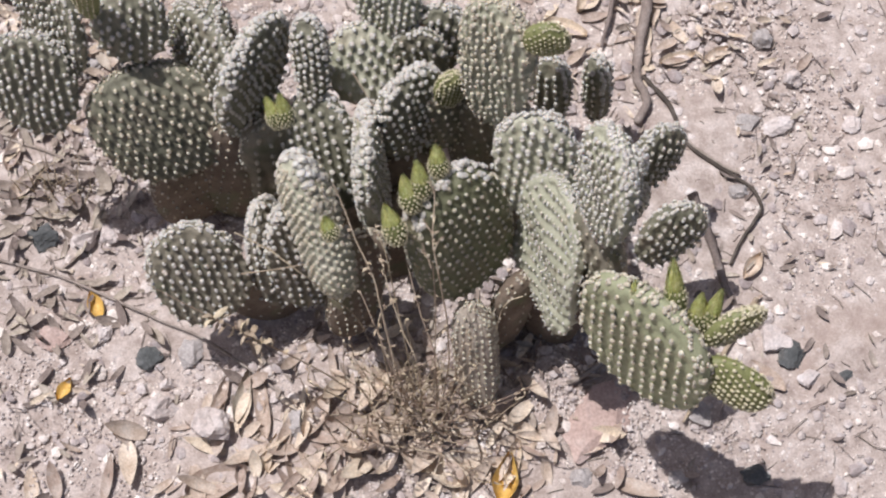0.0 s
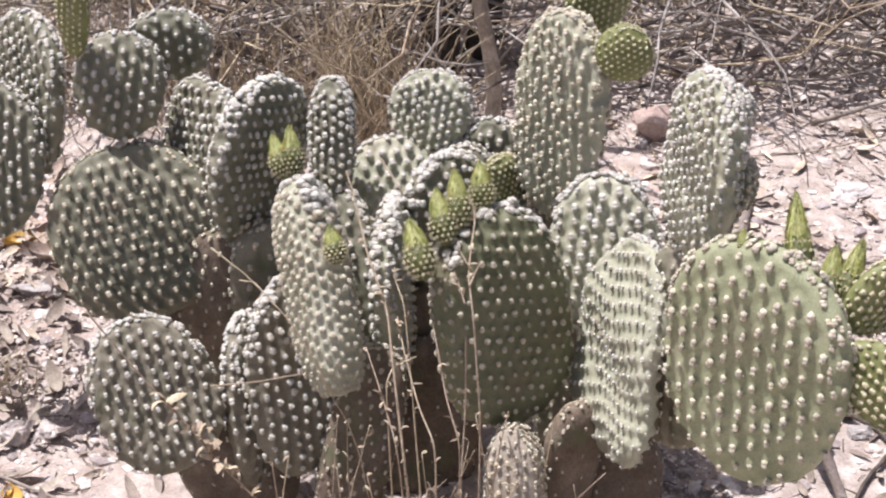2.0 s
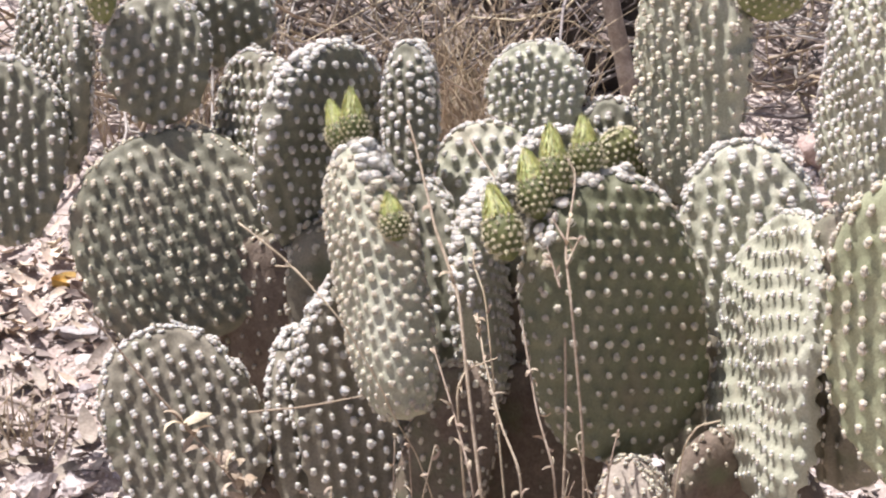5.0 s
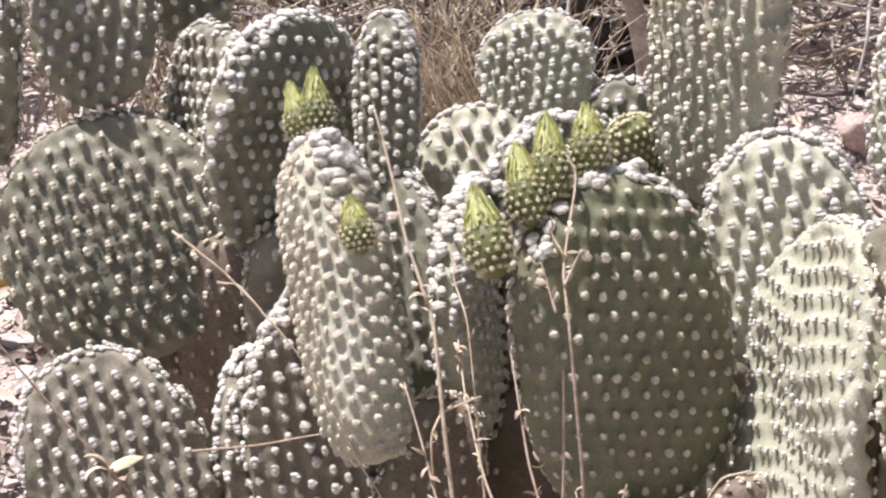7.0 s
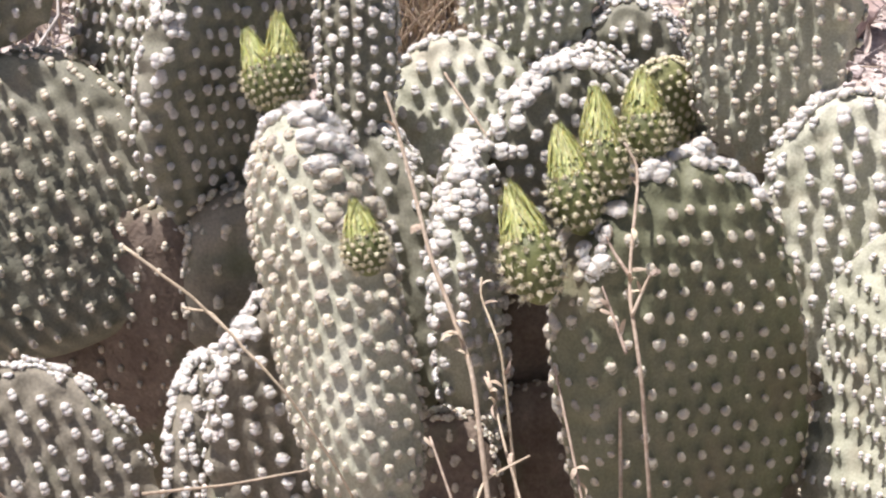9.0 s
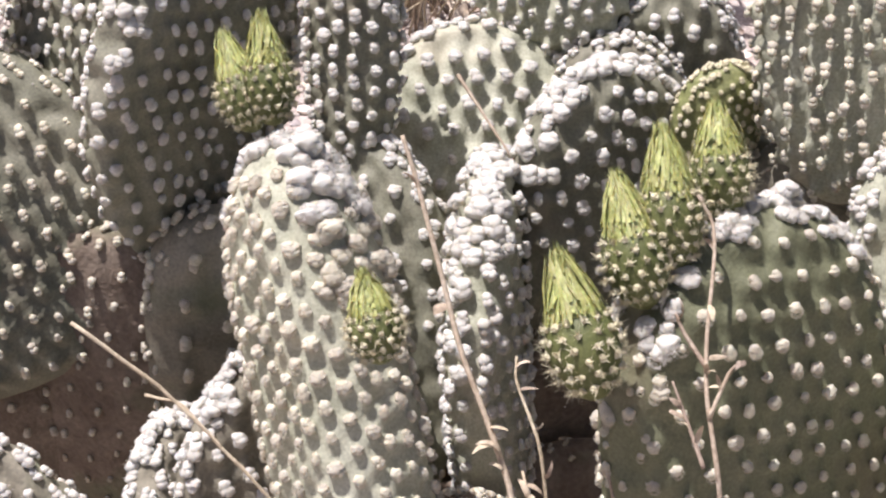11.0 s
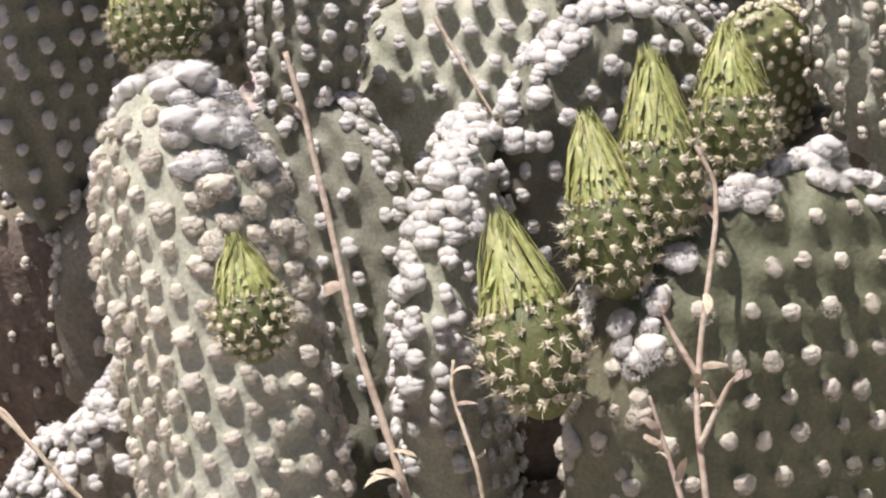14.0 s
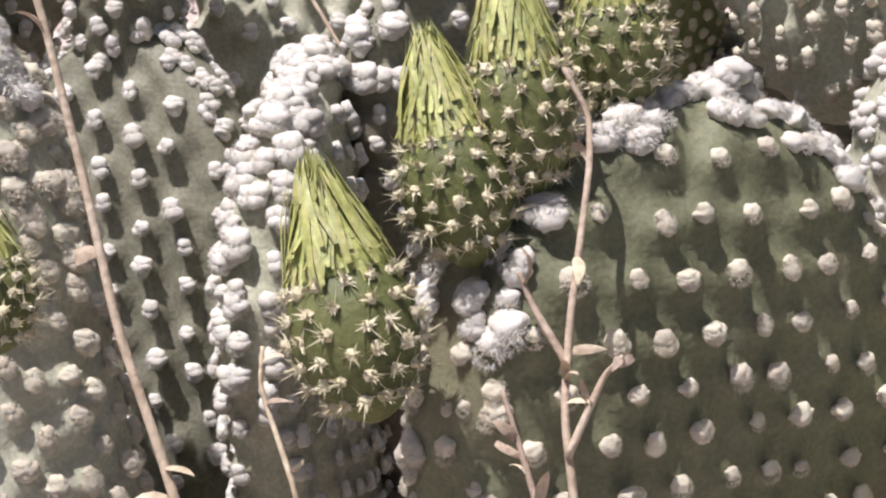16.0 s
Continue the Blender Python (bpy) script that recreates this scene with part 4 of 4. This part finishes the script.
def weed_stem(points, r, leaves, seed, size=0.010, owner=None):
    rr = np.random.default_rng(seed)
    p = np.array(points, float)
    t = np.linspace(0, 1, 6 * len(p))
    q = np.stack([np.interp(t, np.linspace(0, 1, len(p)), p[:, k]) for k in range(3)], 1)
    for _ in range(2):
        q[1:-1] = 0.25 * q[:-2] + 0.5 * q[1:-1] + 0.25 * q[2:]
    ob = mesh_object("stem", *tube(q, np.linspace(r * 0.45, r * 0.85, len(q)), 6), STRAW if seed % 3 == 0 else STALK, owner or weed)
    for i in range(leaves * 2 if seed < 100 else leaves):
        k = rr.integers(0, int(len(q) * 0.8)) if owner is None else rr.integers(int(len(q) * 0.28), int(len(q) * 0.62))
        d = rr.normal(0, 0.6, 3) + (0, -0.1, 0.9)
        b, f = blade(q[k], d, rr.normal(0, 1, 3), size * rr.uniform(0.6, 1.3), size * rr.uniform(0.06, 0.16) * (1.5 if owner else 1.0), rr.uniform(0.8, 3.4), rr)
        mesh_object("dry_leaf", b, f, STALK if i % 2 else STRAW, ob)


weed_stem([(0.0287, -0.0013, 0.2879), (0.0330, -0.0064, 0.2821), (0.0329, -0.0142, 0.2769), (0.0299, -0.0313, 0.2608), (0.0287, -0.0452, 0.2524), (0.0322, -0.0635, 0.2337), (0.0396, -0.0816, 0.1656), (0.0414, -0.0933, 0.0980), (0.0367, -0.0973, 0.0257), (0.0343, -0.1014, -0.0050)], 0.0011, 4, 1, 0.008)
weed_stem([(0.0220, -0.0242, 0.2639), (0.0243, -0.0279, 0.2599), (0.0298, -0.0362, 0.2548)], 0.0009, 1, 2, 0.006)
weed_stem([(0.0370, -0.0432, 0.2626), (0.0345, -0.0431, 0.2586), (0.0293, -0.0502, 0.2486)], 0.0008, 2, 3, 0.006)
weed_stem([(0.0193, -0.0441, 0.2563), (0.0226, -0.0531, 0.2501), (0.0263, -0.0645, 0.2434)], 0.0008, 2, 4, 0.006)
weed_stem([(0.0245, 0.0136, 0.2401), (0.0259, 0.0084, 0.2331), (0.0271, -0.0089, 0.2295), (0.0287, -0.0306, 0.2235), (0.0307, -0.0619, 0.1573), (0.0281, -0.0870, 0.0587), (0.0256, -0.0961, -0.0050)], 0.0010, 4, 5, 0.008)
weed_stem([(-0.0199, -0.0147, 0.2405), (-0.0202, -0.0186, 0.2350), (-0.0128, -0.0331, 0.2215), (-0.0063, -0.0569, 0.1686), (0.0042, -0.0819, 0.0698), (0.0092, -0.0907, -0.0050)], 0.0009, 3, 6, 0.007)
weed_stem([(-0.0541, -0.0085, 0.3110), (-0.0505, -0.0143, 0.3022), (-0.0435, -0.0293, 0.2815), (-0.0382, -0.0423, 0.2652), (-0.0313, -0.0542, 0.2518), (-0.0245, -0.0676, 0.2380), (-0.0191, -0.0903, 0.2007), (-0.0105, -0.1163, 0.1456), (-0.0001, -0.1199, 0.0581), (0.0039, -0.1179, -0.0080)], 0.0013, 5, 7, 0.009)
weed_stem([(0.0050, -0.0416, 0.2213), (0.0099, -0.0630, 0.2047), (0.0159, -0.0843, 0.1815), (0.0256, -0.1056, 0.1590), (0.0283, -0.1091, 0.0691), (0.0279, -0.1124, -0.0050)], 0.0010, 5, 8, 0.008)
weed_stem([(-0.0175, -0.0306, 0.2107), (-0.0123, -0.0630, 0.2015), (-0.0026, -0.0953, 0.1818), (0.0087, -0.1167, 0.1659), (0.0130, -0.1201, 0.0690), (0.0147, -0.1178, -0.0080)], 0.0010, 6, 9, 0.008)
weed_stem([(-0.0383, -0.0633, 0.2073), (-0.0289, -0.0847, 0.1898), (-0.0166, -0.1168, 0.1655), (-0.0044, -0.1202, 0.0691), (0.0039, -0.1234, -0.0080)], 0.0010, 6, 10, 0.009)
weed_stem([(0.0571, -0.0949, 0.1798), (0.0546, -0.1002, 0.1711), (0.0522, -0.1055, 0.1595), (0.0435, -0.1090, 0.0690), (0.0388, -0.1124, -0.0050)], 0.0009, 3, 11, 0.007)
weed_stem([(-0.0047, -0.0741, 0.2078), (-0.0205, -0.0850, 0.2064), (-0.0248, -0.0957, 0.1995), (-0.0174, -0.1045, 0.1022), (-0.0092, -0.1126, -0.0080)], 0.0009, 3, 12, 0.007)
for i in range(64):
    bx, by = rng.normal(0.012, 0.032), rng.normal(-0.112, 0.02)
    tx, ty, tz = bx + rng.normal(0, 0.045), by + rng.normal(-0.012, 0.03), rng.uniform(0.03, 0.18)
    weed_stem([(tx, ty, tz), (0.7 * tx + 0.3 * bx + rng.normal(0, 0.012), 0.7 * ty + 0.3 * by, tz * 0.66), (0.3 * tx + 0.7 * bx + rng.normal(0, 0.008), 0.3 * ty + 0.7 * by, tz * 0.33), (bx, by, float(ground_z(bx, by)) - 0.004)], rng.uniform(0.0006, 0.0011), 8, 100 + i, 0.0075)
sprig = tagged(new("dry_sprig"), "dead brown sprig with curled leaves resting on a pad", "sprig")
weed_stem([(-0.2254, -0.0486, 0.2217), (-0.1952, -0.0533, 0.1799), (-0.1605, -0.0580, 0.1370), (-0.1353, -0.0627, 0.1046), (-0.1059, -0.0675, 0.0717), (-0.0765, -0.0721, 0.0319), (-0.0561, -0.0769, 0.0000)], 0.0012, 34, 300, 0.015, sprig)


# ---------- fallen leaves and litter ----------
def leaf(x, y, l, w, turn, curl, mat, label, seed, lift=0.003, tilt=0.0):
    r = np.random.default_rng(seed)
    a, c = radians(turn), radians(tilt)
    way = np.array((np.cos(a) * np.cos(c), np.sin(a) * np.cos(c), np.sin(c)))
    side = np.array((-np.sin(a), np.cos(a), 0))
    nrm = np.cross(way, side)
    n, m = 13, 7
    v = []
    for i in range(n):
        t = i / (n - 1)
        wid = w / 2 * np.sin(np.pi * (0.03 + 0.94 * t) ** 0.85) ** 0.9
        for k in range(m):
            q = 2 * k / (m - 1) - 1
            p = np.array((x, y, float(ground_z(x, y)) + lift)) + way * l * (t - 0.5) + side * wid * q * (1 + 0.08 * np.sin(9 * t + seed))
            p = p + nrm * (curl * w * (q * q - 0.2) + 0.10 * l * curl * (2 * t - 1) ** 2 + 0.004 * np.sin(7 * t + 2 * q + seed) * w * 8)
            v.append(p - nrm * 0.0006 * (1 - abs(q)))
    f = [(i * m + k, i * m + k + 1, (i + 1) * m + k + 1, (i + 1) * m + k) for i in range(n - 1) for k in range(m - 1)]
    ob = mesh_object("dead_leaf", v, f, mat)
    return tagged(ob, label, "leaf", "fallen leaves")


LEAVES = (
    (-0.144, -0.082, 0.075, 0.016, 95, 0.25, LEAF_TAN, "long pale tan dead leaf on the soil"),
    (-0.307, 0.036, 0.032, 0.016, 110, 0.3, LEAF_YELLOW, "yellow dead leaf on gravel"),
    (-0.340, -0.049, 0.026, 0.013, 60, 0.4, LEAF_YELLOW, "small orange dead leaf on gravel"),
    (-0.355, 0.374, 0.034, 0.018, 20, 0.4, LEAF_YELLOW, "yellow dead leaf in leaf litter"),
    (-0.057, -0.123, 0.060, 0.040, 150, 0.5, LEAF_TAN, "broad brown folded dead leaf"),
    (0.007, -0.145, 0.055, 0.038, 120, 0.3, LEAF_TAN, "broad pale dead leaf under a dry weed"),
    (0.099, -0.164, 0.048, 0.016, 70, 0.4, LEAF_TAN, "tan curled dead leaf"),
    (0.046, -0.185, 0.050, 0.018, 80, 0.3, LEAF_TAN, "tan dead leaf on the soil"),
    (-0.163, -0.155, 0.045, 0.020, 100, 0.3, LEAF_TAN, "pale broken dead leaf"),
    (-0.197, -0.168, 0.060, 0.022, 10, 0.2, LEAF_TAN, "pale dead leaf lying flat"),
    (-0.135, -0.134, 0.040, 0.020, 75, 0.3, LEAF_TAN, "pale tan dead leaf"),
    (-0.185, -0.075, 0.055, 0.014, 70, 0.4, LEAF_TAN, "narrow brown dead leaf"),
    (0.314, 0.252, 0.040, 0.015, 10, 0.4, LEAF_TAN, "tan dead leaf beside a branch"),
    (0.355, 0.252, 0.035, 0.014, 30, 0.4, LEAF_TAN, "tan dead leaf on gravel"),
    (0.361, 0.015, 0.034, 0.016, 50, 0.4, LEAF_TAN, "orange-tan dead leaf on gravel"),
    (0.20, 0.30, 0.05, 0.018, 150, 0.4, LEAF_TAN, "pale dead leaf behind the cactus"),
    (0.23, 0.33, 0.04, 0.02, 40, 0.4, LEAF_TAN, "pale dead leaf behind the cactus"),
    (-0.376, 0.177, 0.05, 0.018, 50, 0.3, LEAF_TAN, "grey-tan dead leaf on the soil"),
    (-0.389, 0.215, 0.05, 0.018, 75, 0.3, LEAF_TAN, "grey-tan dead leaf on the soil"),
    (-0.331, 0.240, 0.02, 0.013, 120, 0.2, STONE_PALE, "small bleached dead leaf on the soil"),
    (-0.40, 0.30, 0.05, 0.018, 100, 0.4, LEAF_TAN, "pale dead leaf in litter"),
    (-0.33, 0.35, 0.05, 0.02, 160, 0.5, LEAF_TAN, "brown dead leaf in litter"),
    (0.285, -0.128, 0.040, 0.022, 120, 0.1, STONE_GREY, "grey flat dead leaf in shade"),
    (0.36, -0.10, 0.045, 0.016, 130, 0.2, LEAF_TAN, "pale dead leaf on the soil"),
    (-0.191, -0.158, 0.065, 0.036, 20, 0.3, LEAF_TAN, "broad bleached dead leaf lying flat"),
    (0.030, -0.165, 0.060, 0.032, 140, 0.4, LEAF_TAN, "broad pale dead leaf in litter"),
    (-0.090, -0.100, 0.052, 0.022, 60, 0.5, LEAF_TAN, "curled tan dead leaf in litter"),
    (-0.030, -0.150, 0.050, 0.030, 30, 0.4, LEAF_GREY, "weathered brown dead leaf in litter"),
    (0.090, -0.182, 0.055, 0.024, 75, 0.6, LEAF_YELLOW, "curled ochre dead leaf on the soil"),
    (-0.162, -0.074, 0.058, 0.016, 75, 0.5, LEAF_GREY, "narrow grey-brown dead leaf"),
    (-0.110, -0.155, 0.060, 0.026, 110, 0.4, LEAF_TAN, "large pale curled dead leaf"),
)
for i, (x, y, l, w, turn, curl, mat, label) in enumerate(LEAVES):
    leaf(x, y, l, w, turn, curl, mat, label, i + 1)


def litter(count, seed, cx, cy, sx, sy, l0, l1, mat, label):
    r = np.random.default_rng(seed)
    h = Heap()
    for i in range(count):
        x, y = r.normal(cx, sx), r.normal(cy, sy)
        a = r.uniform(0, 6.28)
        l = r.uniform(l0, l1)
        d = np.array((np.cos(a), np.sin(a), r.normal(0, 0.18)))
        p = np.array((x, y, float(ground_z(x, y)) + r.uniform(0.001, 0.006)))
        b, f = blade(p, d, np.array((r.normal(0, 0.35), r.normal(0, 0.35), 1)), l, l * r.uniform(0.10, 0.2), r.uniform(0.1, 1.2), r)
        h.add(b, f)
    return tagged(h.make("leaf_litter", mat), label, "leaf litter", kind="stuff")


litter(210, 61, -0.02, -0.13, 0.13, 0.05, 0.016, 0.052, LEAF_TAN, "broken tan dead leaves at the foot of the cactus")
litter(170, 62, 0.24, 0.33, 0.10, 0.09, 0.012, 0.035, LEAF_TAN, "pale dead leaves behind the cactus")
litter(220, 63, -0.36, 0.36, 0.09, 0.06, 0.012, 0.036, LEAF_TAN, "brown and tan dead leaves in a drift")
litter(260, 64, 0.05, 0.56, 0.35, 0.06, 0.010, 0.030, LEAF_TAN, "dead leaves along the edge of the brush")
litter(420, 65, 0.0, 0.1, 0.40, 0.30, 0.005, 0.014, LEAF_TAN, "small leaf crumbs scattered on soil")

litter(420, 66, -0.37, 0.16, 0.08, 0.13, 0.008, 0.034, LEAF_GREY, "weathered grey-brown leaf scraps beside the cactus")
litter(200, 67, 0.02, -0.06, 0.09, 0.06, 0.008, 0.028, LEAF_GREY, "dark leaf scraps among the stems")
litter(260, 68, 0.36, 0.20, 0.10, 0.18, 0.006, 0.022, LEAF_GREY, "weathered leaf crumbs on open soil")


def straws(count, seed):
    r = np.random.default_rng(seed)
    h = Heap()
    for i in range(count):
        x, y = r.normal(0.0, 0.36), r.normal(0.15, 0.34)
        a = r.uniform(0, 6.28)
        l = r.uniform(0.004, 0.03) * r.uniform(0.5, 1.4)
        z = float(ground_z(x, y)) + r.uniform(0.0005, 0.004)
        b = r.normal(0, 0.1)
        p = [(x, y, z), (x + np.cos(a) * l / 2, y + np.sin(a) * l / 2, z + r.uniform(0, 0.002)), (x + np.cos(a + b) * l, y + np.sin(a + b) * l, z)]
        h.add(*tube(p, r.uniform(0.0003, 0.0007), 3))
    return tagged(h.make("straw_bits", TWIG), "short bits of dry stalk strewn over soil", "litter", kind="stuff")


straws(2000, 71)

# ---------- stones ----------
for i, (x, y, size, mat, label, flat, turn, stretch) in enumerate((
    (0.185, -0.130, 0.040, STONE_PINK, "flat pinkish slab of stone half in shade", 0.2, 50, 1.3),
    (0.371, -0.064, 0.017, STONE_PALE, "white chalky stone beside a young pad", 0.8, 100, 1.3),
    (0.362, -0.040, 0.012, STONE_PALE, "white chalky stone beside a young pad", 0.8, 20, 1.2),
    (0.385, -0.082, 0.015, STONE_DARK, "dark mottled stone beside a white one", 0.7, 50, 1.2),
    (0.400, -0.105, 0.012, STONE_PALE, "small white stone on soil", 0.7, 0, 1.2),
    (0.334, -0.196, 0.012, STONE_DARK, "small dark purple-grey stone", 0.7, 0, 1.2),
    (0.435, -0.107, 0.008, STONE_DARK, "small dark stone on pale soil", 0.7, 0, 1.2),
    (0.360, 0.099, 0.011, STONE_GREY, "grey pebble ringed by a twig", 0.8, 0, 1.2),
    (0.410, 0.165, 0.012, STONE_PALE, "small white stone on gravel", 0.6, 10, 1.4),
    (0.379, 0.174, 0.012, STONE_GREY, "grey flat stone on gravel", 0.4, 30, 1.3),
    (0.405, 0.264, 0.013, STONE_GREY, "grey wedge-shaped stone on gravel", 0.8, 70, 1.1),
    (0.429, 0.219, 0.012, STONE_PALE, "pale rounded pebble on gravel", 0.8, 0, 1.1),
    (0.485, 0.161, 0.010, STONE_PALE, "pale rounded pebble on gravel", 0.7, 0, 1.2),
    (0.416, 0.437, 0.018, STONE_PALE, "pale flat stone on bare soil", 0.45, 20, 1.4),
    (-0.301, 0.008, 0.010, STONE_PALE, "small white stone beside a yellow leaf", 0.8, 60, 1.3),
    (-0.313, 0.108, 0.015, STONE_PALE, "pale upright stone on the soil", 1.0, 60, 1.2),
    (-0.112, -0.108, 0.013, STONE_GREY, "grey egg-shaped pebble among dead leaves", 0.9, 70, 1.3),
    (-0.244, -0.080, 0.015, STONE_PALE, "pinkish pale stone on gravel", 0.8, 30, 1.2),
    (-0.350, 0.006, 0.014, STONE_PINK, "small brown lump of stone", 0.6, 10, 1.4),
    (-0.360, 0.115, 0.016, STONE_DARK, "dark stone in a hollow of the soil", 0.8, 0, 1.2),
    (-0.292, 0.112, 0.013, STONE_PALE, "pale stone at the foot of the cactus", 0.8, 40, 1.3),
    (-0.262, -0.055, 0.008, STONE_PALE, "small pale pebble on soil", 0.8, 0, 1.2),
    (-0.236, -0.052, 0.008, STONE_PALE, "small pale pebble on soil", 0.8, 60, 1.3),
    (-0.330, 0.40, 0.020, STONE_PINK, "reddish stone in dead leaves", 0.6, 20, 1.3),
    (0.165, -0.185, 0.010, STONE_GREY, "small grey stone on the soil", 0.7, 0, 1.2),
    (0.255, -0.195, 0.010, STONE_GREY, "small grey stone in shade", 0.7, 0, 1.2),
)):
    stone("stone", x, y, size, mat, label, (240 if size > 0.03 else 200) + i, flat, 0.3, turn, stretch, 0.08 if size > 0.03 else 0.22)
